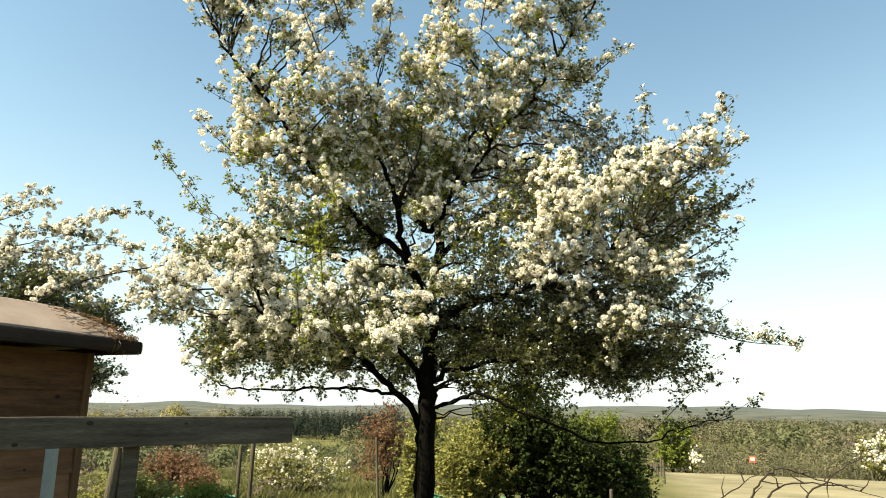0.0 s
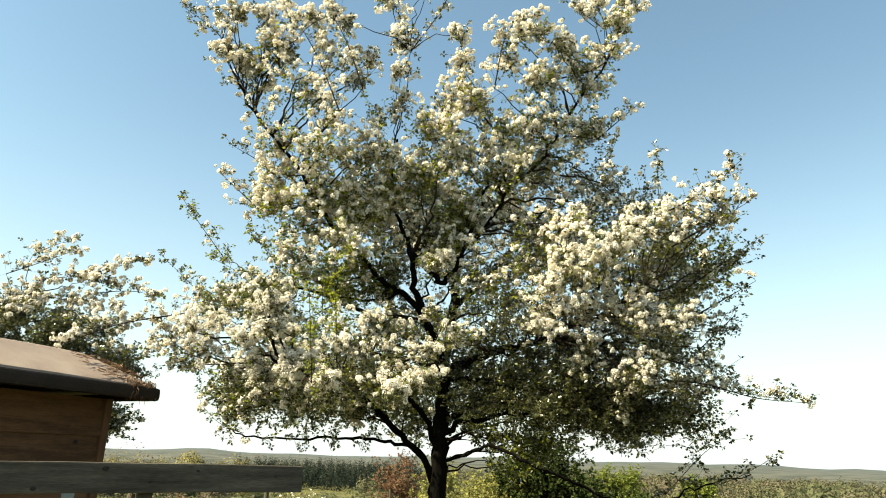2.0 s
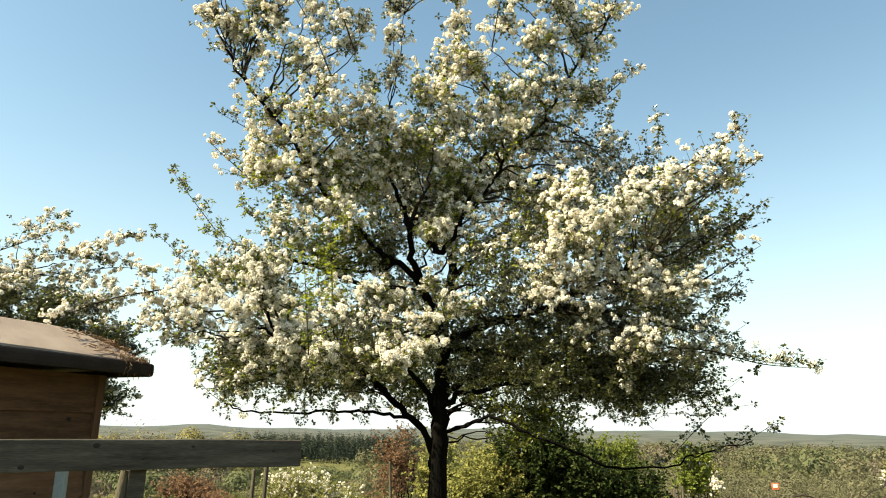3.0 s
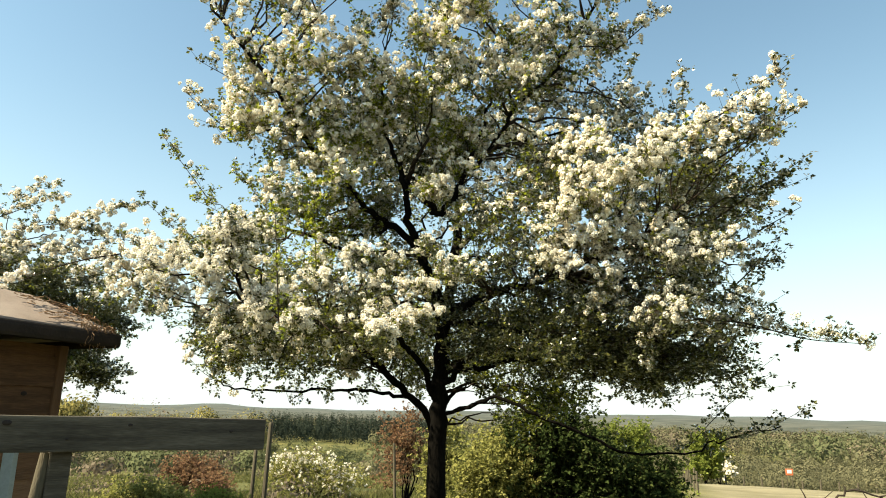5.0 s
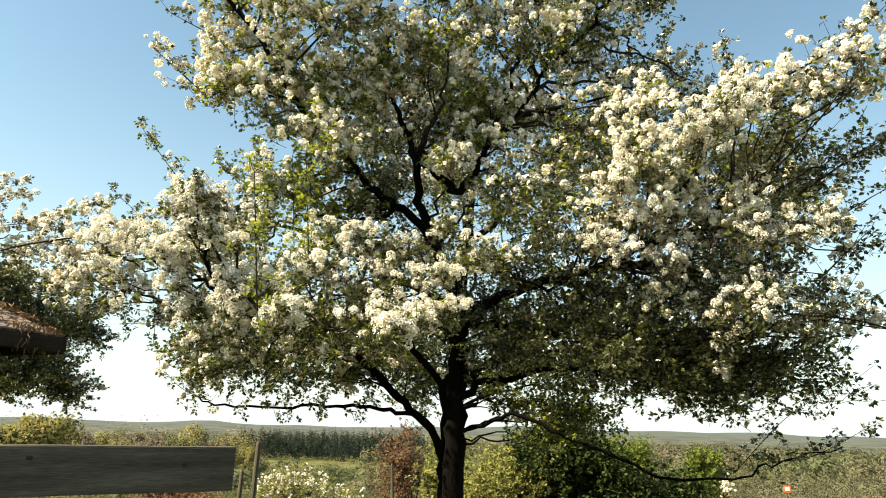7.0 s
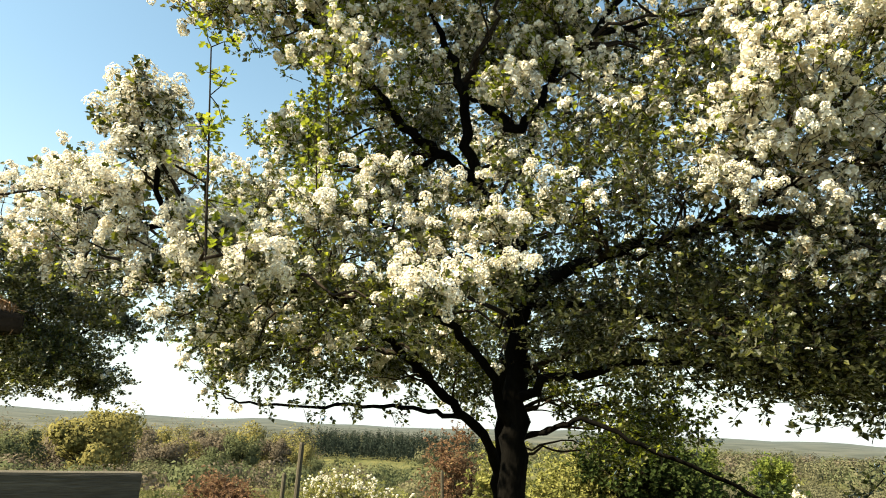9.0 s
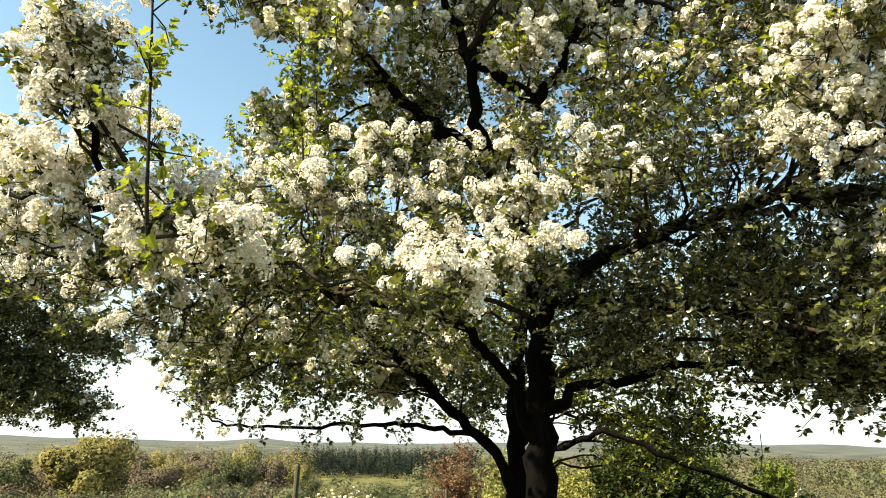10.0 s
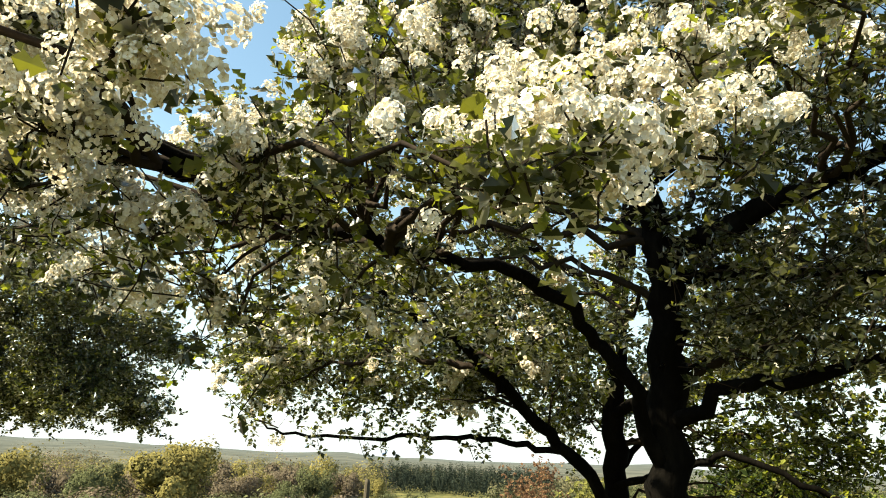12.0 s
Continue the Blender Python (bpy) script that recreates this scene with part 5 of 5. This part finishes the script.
def left_hawthorn():
    g = Growth()
    root = np.array([-8.1, 11.4, 2.6])
    g.limb(0.12, 0.05, (-9.75, 11.7, -0.5), (-9.7, 11.6, 1.0), (-9.3, 11.4, 2.4), (-8.5, 11.2, 4.0), sides=12)
    g.limb(0.034, 0.009, (-9.4, 11.4, 2.1), (-7.6, 11.2, 2.3), (-6.9, 11.0, 2.5), (-6.0, 10.9, 2.9))
    for _ in range(40):
        d = unit(rng.standard_normal(3))
        p = np.array([-7.7, 11.2, 2.95]) + d * (1.9, 1.6, 1.3) * rng.uniform(0.4, 1.0)
        if p[2] > 1.95:
            g.bough(p, root, 0.42, 0.30 if p[2] > 3.5 else 0.0, 1.1)
    for _ in range(20):
        g.bough((rng.uniform(-8.6, -6.2), rng.uniform(10.4, 11.6), rng.uniform(1.95, 2.5)), root, 0.36, 0.0, 1.3)
    # level sprays of blossom, one above the other, with sky between
    for a, b, c in (((-8.6, 10.9, 4.55), (-7.9, 10.9, 4.8), (-7.25, 10.9, 5.05)), ((-7.9, 10.9, 4.45), (-7.2, 10.9, 4.5), (-6.5, 10.9, 4.35)), ((-7.0, 10.9, 4.4), (-6.5, 10.9, 4.7), (-5.95, 10.9, 4.85)),
                    ((-6.9, 10.9, 4.2), (-6.2, 10.9, 4.25), (-5.6, 10.9, 4.15)), ((-8.1, 10.9, 4.2), (-7.2, 10.9, 4.05), (-6.3, 10.9, 3.9)), ((-7.4, 10.9, 3.5), (-6.6, 10.9, 3.6), (-5.9, 10.9, 3.75)),
                    ((-8.4, 11.2, 5.0), (-8.0, 11.2, 5.2), (-7.6, 11.2, 5.3))):
        g.spray(0.9, 0.009, a, b, c, side=0.26)
    g.spray(0.5, 0.007, (-6.5, 10.9, 3.2), (-5.8, 10.9, 3.05), side=0.2)
    g.spray(0.3, 0.006, (-6.3, 10.9, 2.2), (-5.65, 10.9, 2.0), side=0.2)
    tree = tagged(empty("hawthorn_tree", (0, 0, 0)), "hawthorn with dark leaves and scattered blossom behind the shed", "tree", "hawthorn trees")
    wood(tree, g)
    foliage(tree, "foliage", "small dark-green lobed leaves", g.leaf, CLUMP, 0.056, leaf_green)
    foliage(tree, "young_foliage", "", g.young, LEAF, 0.045, leaf_young)
    blossoms(tree, g.bloom, lambda p: p[:, 1] + 10, 0.038)


left_hawthorn()


# ---- shrubs behind the trees ----
def shrub(name, label, place, size, leaf_mat, leaf, many, bloom=0.0, stems=7, bloom_size=0.05):
    x, y = place
    z0 = float(land(x, y)) - 0.05
    base = np.array([x, y, z0])
    g = Growth()
    sx, sy, sz = size
    for _ in range(stems):
        a = rng.uniform(0, 6.283)
        top = base + np.array([math.cos(a) * sx * 0.32, math.sin(a) * sy * 0.32, sz * rng.uniform(0.5, 0.85)])
        midp = base + (top - base) * 0.5 + 0.08 * sx * rng.standard_normal(3)
        foot = base + 0.05 * sx * rng.standard_normal(3) * (1, 1, 0)
        g.limb(0.010 + 0.008 * sz, 0.006, foot, midp, top, sides=6, steps=4)
    for _ in range(many):
        d = unit(rng.standard_normal(3))
        p = base + np.array([0, 0, sz * 0.55]) + d * np.array([sx, sy, sz * 0.9]) * 0.5 * rng.uniform(0.35, 1.0)
        g.bough(p, base, 0.16 * (sx + sz) * 0.8, bloom, 0.7, 0.0, step=0.07 * (sx + sz) / 5 + 0.04)
    plant = tagged(empty(name, (0, 0, 0)), label, "shrub")
    wood(plant, g)
    foliage(plant, "foliage", "", g.leaf + g.young, CLUMP, leaf, leaf_mat)
    flowers = np.concatenate(g.bloom)
    if len(flowers):
        v, f = spread(BLOSSOM_FAR[0], BLOSSOM_FAR[1], flowers[:, :3], turns(flowers[:, 3:]), bloom_size * rng.uniform(0.7, 1.2, len(flowers)))
        under("blossom", mesh_np("blossom", v, f, [petal]), plant, "small white flowers", "stuff")
    return plant


shrub("hazel_bush", "yellow-green leafy bush behind the hawthorn trunks", (0.2, 12.6), (1.6, 1.3, 1.75), leaf_light, 0.062, 46)
shrub("hazel_bush", "small yellow-green bush beside the reddish one", (-0.95, 15.6), (0.9, 0.9, 1.9), leaf_light, 0.09, 14)
shrub("hazel_bush", "dark-green leafy bush beside the yellow-green one", (1.55, 13.9), (1.6, 1.4, 1.75), leaf_dark, 0.10, 26)
shrub("hazel_bush", "tall dark-green leafy bush under the low branch", (1.15, 12.5), (1.4, 1.2, 2.35), leaf_dark, 0.075, 34)
shrub("elder_bush", "dense dark-green bush in the shade of the trees", (2.35, 12.4), (1.9, 1.4, 1.35), leaf_dark, 0.08, 34)
shrub("hazel_bush", "low olive-green bush at the edge of the pasture", (3.15, 13.6), (1.3, 1.1, 1.0), leaf_willow, 0.06, 20)
shrub("willow_sapling", "fresh light-green young tree beyond the bushes", (8.1, 46.0), (2.5, 2.3, 4.0), leaf_willow, 0.16, 26)
shrub("rust_bush", "reddish-brown budding bush beside a thin pole", (-2.1, 17.5), (1.25, 1.2, 2.15), leaf_rust, 0.06, 14)
shrub("rust_bush", "ragged reddish-brown bramble bush near the garden net", (-5.65, 14.6), (0.75, 0.8, 0.95), leaf_rust, 0.055, 14)
shrub("bramble_bush", "low olive-green bramble bush on the slope", (-6.6, 13.6), (1.5, 1.1, 0.75), leaf_light, 0.06, 16)
shrub("bramble_bush", "low olive-green bramble bush on the slope", (-4.9, 13.2), (1.2, 1.0, 0.6), leaf_willow, 0.055, 14)
shrub("rust_bush", "low reddish-brown bush on the meadow", (-8.6, 20.0), (1.8, 1.4, 1.2), leaf_rust, 0.08, 16)
shrub("white_bush", "low shrub thick with small white flowers", (-5.0, 20.0), (2.7, 1.8, 1.05), leaf_light, 0.055, 26, 0.4, bloom_size=0.026)
shrub("white_tree", "far small tree covered in white blossom", (30.0, 100.0), (5.0, 4.5, 5.2), leaf_light, 0.35, 9, 0.95, bloom_size=0.17)
shrub("white_tree", "far small tree covered in white blossom", (56.5, 101.0), (6.5, 5.0, 6.4), leaf_light, 0.35, 9, 0.95, bloom_size=0.17)
shrub("green_tree", "light-green tree among the scrub beyond the pasture", (25.0, 90.0), (4.5, 4.5, 6.0), leaf_willow, 0.40, 12)


# ---- the shed ----
def make_shed():
    """A timber garden shed with a hipped felt roof, seen past its long side."""
    along, out = Vector((0.295, 0.956, 0)), Vector((0.956, -0.295, 0))
    corner = Vector((-3.03, 5.45, 0))
    length, depth, eave = 2.6, 2.2, 1.98
    mid = corner - along * (length / 2) - out * (depth / 2)
    turn = Matrix(((out.x, along.x, 0), (out.y, along.y, 0), (0, 0, 1))).to_4x4()
    shed = tagged(empty("garden_shed", mid), "brown timber garden shed with a felt roof", "shed")
    shed.matrix_basis = Matrix.Translation(mid) @ turn
    # walls of lapped boards
    boards_long = box((0.022, length, 0.225), pose(0, 0, 0, 0, -6), 0.003)
    me_long = bpy.data.meshes.new("board")
    boards_long.to_mesh(me_long)
    boards_long.free()
    boards_short = box((depth, 0.022, 0.225), pose(0, 0, 0, 6), 0.003)
    me_short = bpy.data.meshes.new("board")
    boards_short.to_mesh(me_short)
    boards_short.free()
    for me in (me_long, me_short):
        me.materials.append(shed_timber)
    core = box((depth - 0.04, length - 0.04, eave + 0.2), pose(0, 0, (eave - 0.2) / 2), 0)
    wall = part("wall", core, shed_timber, shed)
    z = -0.15
    while z < eave:
        for s in (-1, 1):
            ob = under("board", me_long, wall)
            ob.matrix_basis = pose(s * depth / 2, 0, z, 0, 0, 0 if s > 0 else 180)
            ob = under("board", me_short, wall)
            ob.matrix_basis = pose(0, s * length / 2, z, 0, 0, 0 if s < 0 else 180)
        z += 0.215
    for back, z, size in ((0.25, 1.62, 0.016), (0.62, 1.28, 0.022), (0.45, 1.08, 0.014), (0.95, 1.74, 0.018), (0.80, 0.92, 0.020), (0.18, 0.86, 0.013), (1.25, 1.45, 0.019)):
        bm = bmesh.new()
        bmesh.ops.create_uvsphere(bm, u_segments=10, v_segments=6, radius=1.0, matrix=pose(depth / 2 + 0.013, length / 2 - back, z) @ Matrix.Diagonal((0.006, size * 1.5, size, 1)))
        part("knot", bm, roof_edge, wall)
    for sx in (-1, 1):
        for sy in (-1, 1):
            part("corner_post", box((0.07, 0.07, eave + 0.3), pose(sx * depth / 2, sy * length / 2, (eave - 0.3) / 2 + 0.0), 0.006), shed_trim, shed)
    # roof: steep skirt, flatter crown, thick dark edge
    over = 0.36
    hx, hy = depth / 2 + over, length / 2 + 0.20
    bm = bmesh.new()
    def ring(ix, z):
        return [bm.verts.new((sx * (hx - ix), sy * (hy - ix), z)) for sx, sy in ((1, 1), (-1, 1), (-1, -1), (1, -1))]
    rings = [ring(0.0, 2.03), ring(0.03, 2.10), ring(0.45, 2.34), ring(0.95, 2.42)]
    for a, b in zip(rings, rings[1:]):
        for i in range(4):
            bm.faces.new((a[i], a[(i + 1) % 4], b[(i + 1) % 4], b[i]))
    bm.faces.new(rings[-1])
    bm.faces.new(rings[0][::-1])
    bmesh.ops.subdivide_edges(bm, edges=bm.edges[:], cuts=5, use_grid_fill=True)
    for v in bm.verts:
        v.co.z += 0.012 * noise.noise(v.co * 3.0)
    bmesh.ops.recalc_face_normals(bm, faces=bm.faces[:])
    roof = part("roof", bm, roof_felt, shed, "weathered brown roofing felt")
    for sx, sy, wx, wy in ((1, 0, 0.035, 2 * hy), (-1, 0, 0.035, 2 * hy), (0, 1, 2 * hx, 0.035), (0, -1, 2 * hx, 0.035)):
        part("fascia", box((wx + 0.01, wy + 0.01, 0.105), pose(sx * hx, sy * hy, 2.03), 0.030), roof_edge, shed, "dark sagging felt edge")
    # dry vines over the near corner of the roof
    vines = tagged(empty("dry_vine", (0, 0, 0)), "dry reddish vine stems over the corner of the shed roof", "vine")
    m = shed.matrix_basis
    def tangle(name, many, drop):
        pieces = []
        for _ in range(many):
            s = rng.uniform(-0.65, 0.0) if not drop else rng.uniform(-0.30, 0.0)
            inward = rng.uniform(0.02, 0.34) if not drop else rng.uniform(-0.015, 0.06)
            rise = 2.10 + 0.57 * max(0.0, min(inward, 0.42))
            pts = [np.array(m @ Vector((hx - inward, hy - 0.03 + s, rise + 0.015)))]
            for k in range(5):
                if drop:
                    step = np.array((0.0, 0.0, -0.028)) + 0.012 * rng.standard_normal(3)
                else:
                    step = np.array(along * 0.10 * rng.uniform(-0.6, 1.0) + out * 0.03 * rng.uniform(-1, 1)) + 0.008 * rng.standard_normal(3)
                nxt = pts[-1] + step
                if not drop:
                    local = m.inverted() @ Vector(nxt)
                    nxt[2] = 2.115 + 0.57 * max(0.0, min(hx - local.x, hy - local.y, 0.42)) + 0.012 * rng.random()
                pts.append(nxt)
            line = smooth_line(pts, 3)
            pieces.append(tube(line, np.linspace(0.0034, 0.0018, len(line)), 3))
        under(name, mesh_np(name, *joined(pieces), [vine_dry]), vines, "", "stuff")
    tangle("stem_tangle", 46, False)
    tangle("hanging_growth", 70, True)


make_shed()


# ---- the plank rail in the foreground ----
def make_rail():
    a, b = Vector((-2.42, 2.54, 0)), Vector((-0.86, 3.95, 0))
    d = (b - a).normalized()
    yaw = math.degrees(math.atan2(d.y, d.x))
    rail = tagged(empty("plank_fence", a.lerp(b, 0.5)), "weathered grey timber rail on rough posts", "fence")
    rail.matrix_basis = Matrix.Translation(a.lerp(b, 0.5)) @ pose(0, 0, 0, 0, 0, yaw)
    length = (b - a).length
    bm = box((length, 0.045, 0.145), pose(0, 0, 1.438), 0.006)
    bmesh.ops.subdivide_edges(bm, edges=[e for e in bm.edges if e.calc_length() > 0.5], cuts=30)
    for v in bm.verts:
        v.co.z += 0.004 * noise.noise(Vector((v.co.x * 2.0, 0, v.co.z)))
        v.co.y += 0.003 * noise.noise(Vector((v.co.x * 3.0, 4, v.co.z * 2)))
    part("rail", bm, grey_timber, rail, "long weathered grey plank")
    for back, up, size in ((0.17, 0.012, 0.007), (0.62, 0.038, 0.007), (1.08, 0.044, 0.012), (1.38, -0.05, 0.010), (0.86, -0.02, 0.005), (1.72, 0.02, 0.009)):
        bm = bmesh.new()
        bmesh.ops.create_uvsphere(bm, u_segments=12, v_segments=6, radius=1.0, matrix=pose(length / 2 - back, -0.0215, 1.438 + up) @ Matrix.Diagonal((size * 1.5, 0.006, size, 1)))
        part("knot", bm, roof_edge, rail, "dark knot in the plank")
    def at(px, py):
        v = rail.matrix_basis.inverted() @ Vector((px, py, 0))
        return v.x, v.y
    x, y = at(-1.51, 3.38)
    part("post", box((0.085, 0.07, 1.7), pose(x, 0.062, 0.55), 0.008), grey_timber, rail)
    part("post", box((0.085, 0.07, 1.7), pose(-length / 2 + 0.15, 0.062, 0.55), 0.008), grey_timber, rail)
    v, f = tube(smooth_line([(x - 0.085, 0.05, -0.3), (x - 0.07, 0.05, 0.4), (x - 0.085, 0.05, 0.9), (x - 0.05, 0.055, 1.36)], 6), np.linspace(0.045, 0.022, 19), 9, 0.06)
    under("brace", mesh_np("brace", v, f, [fence_wood], smooth=True), rail, "split bark-edged branch used as a brace")
    stake = tagged(empty("pale_stake", (-2.87, 4.9, 0)), "pale painted stake between the timber rail and the shed", "stake")
    part("shaft", box((0.075, 0.05, 1.6), pose(0, 0, 0.55, 0, -1.0), 0.006), pale_post, stake)


make_rail()


# ---- fence posts, pole, net and sign down the slope ----
def make_post(x, y, top, r, lean, label, group="fence posts"):
    z0 = float(land(x, y)) - 0.2
    post = tagged(empty("fence_post", (x, y, z0)), label, "post", group)
    h = top - z0
    v, f = tube([(0, 0, 0), (lean * 0.5, 0, h * 0.5), (lean, 0.01, h * 0.98), (lean, 0.01, h)], [r, r * 0.97, r * 0.92, r * 0.6], 9, 0.03)
    under("shaft", mesh_np("shaft", v, f, [fence_wood]), post)
    return post


make_post(-4.95, 15.7, 1.24, 0.055, 0.03, "weathered round fence post on the slope")
make_post(-5.20, 15.6, 0.66, 0.045, 0.02, "short weathered fence post beside a taller one")
make_post(-1.75, 14.0, 0.95, 0.028, -0.08, "thin reddish wooden pole before the bush")
make_post(2.3, 11.0, 0.35, 0.03, 0.0, "pale thin stake under the dark bush")
for i in range(15):
    fx = 26.0 + i * 2.35
    make_post(fx, 93.0 + 0.1 * i + rng.uniform(-0.4, 0.4), float(land(fx, 93.0)) + rng.uniform(1.1, 1.5), 0.11, rng.uniform(-0.12, 0.12), "grey wooden post of the far pasture fence", "pasture fence posts")
for i in range(9):
    fy = 36.0 + i * 6.3
    fx = 8.5 + 0.232 * (fy - 36) + 1.2
    make_post(fx, fy, float(land(fx, fy)) + rng.uniform(1.0, 1.3), 0.06, rng.uniform(-0.06, 0.06), "grey wooden post along the edge of the pasture", "pasture fence posts")


def make_net(x0, y0, x1, y1, height, label):
    """A low green garden net between two rails."""
    net = tagged(empty("garden_net", (x0, y0, 0)), label, "net")
    n = 24
    s = np.linspace(0, 1, n)
    x, y = x0 + (x1 - x0) * s, y0 + (y1 - y0) * s
    z = land(x, y)
    rows = []
    for k, hgt in enumerate((0.0, 0.33, 0.66, 1.0)):
        rows.append(np.stack([x - x0, y - y0 + 0.02 * np.sin(s * 40 + k), z + height * hgt + 0.02 * np.sin(s * 23)], -1))
    v = np.concatenate(rows)
    i, j = np.meshgrid(np.arange(3), np.arange(n - 1), indexing="ij")
    f = np.stack([i * n + j, i * n + j + 1, (i + 1) * n + j + 1, (i + 1) * n + j], -1).reshape(-1, 4)
    ob = under("mesh_sheet", mesh_np("mesh_sheet", v, f, [net_green]), net)
    solid = ob.modifiers.new("thick", "SOLIDIFY")
    solid.thickness = 0.02
    under("top_rail", mesh_np("top_rail", *tube(rows[3] + (0, 0, 0.01), np.full(n, 0.022), 6), [net_green]), net, "pale green tube")


make_net(-8.0, 15.3, -5.0, 15.0, 0.26, "low teal-green garden net on the slope")
make_net(-0.9, 15.2, 1.1, 15.0, 0.28, "low teal-green garden net behind the trunks")


def make_sign():
    x, y = 38.5, 99.0
    z0 = float(land(x, y))
    sign = tagged(empty("warning_sign", (x, y, z0)), "small red and white board on two poles at the field edge", "sign")
    for s in (-0.35, 0.35):
        part("pole", box((0.08, 0.08, 3.2), pose(s, 0, 1.4), 0.01), fence_wood, sign)
    part("board", box((0.95, 0.06, 0.85), pose(0, -0.08, 2.5), 0.015), sign_red, sign)
    part("panel", box((0.58, 0.04, 0.46), pose(0, -0.13, 2.55), 0.01), sign_white, sign)


make_sign()


# ---- dead branch pile ----
def make_brush():
    brush = tagged(empty("dead_branches", (0, 0, 0)), "bare dead brown branches lying in an arching heap", "branches")
    stems = ((( 1.2, 5.0, 0.0), (1.55, 4.75, 0.75), (1.85, 4.7, 1.02), (2.12, 4.7, 1.19)),
             ((1.6, 4.9, 0.0), (1.95, 4.75, 0.85), (2.1, 4.7, 1.12), (2.24, 4.7, 1.20), (2.5, 4.7, 1.12), (2.75, 4.7, 1.09)),
             ((1.9, 4.6, 0.0), (2.1, 4.65, 0.75), (2.4, 4.7, 1.03), (2.62, 4.7, 1.20), (2.85, 4.7, 1.33)),
             ((2.3, 4.9, 0.0), (2.1, 4.7, 0.8), (2.2, 4.7, 1.08), (2.55, 4.7, 1.1), (2.9, 4.75, 1.02)))
    for st in stems:
        pts = smooth_line(st, 6)
        pts[1:-1] += 0.005 * rng.standard_normal((len(pts) - 2, 3))
        v, f = tube(pts, np.linspace(0.010, 0.002, len(pts)), 6, 0.1)
        under("branch", mesh_np("branch", v, f, [dead_bark], smooth=True), brush)
        pieces = []
        for i in range(9, len(pts) - 1, 3):
            o = unit(rng.standard_normal(3) + (0.3, 0, 0.4))
            ln = rng.uniform(0.05, 0.16)
            pieces.append(tube(np.stack([pts[i], pts[i] + o * ln * 0.5 + 0.015 * rng.standard_normal(3), pts[i] + o * ln]), [0.005, 0.0035, 0.0015], 4))
        under("side_growth", mesh_np("side_growth", *joined(pieces), [dead_bark]), brush, "", "stuff")


make_brush()
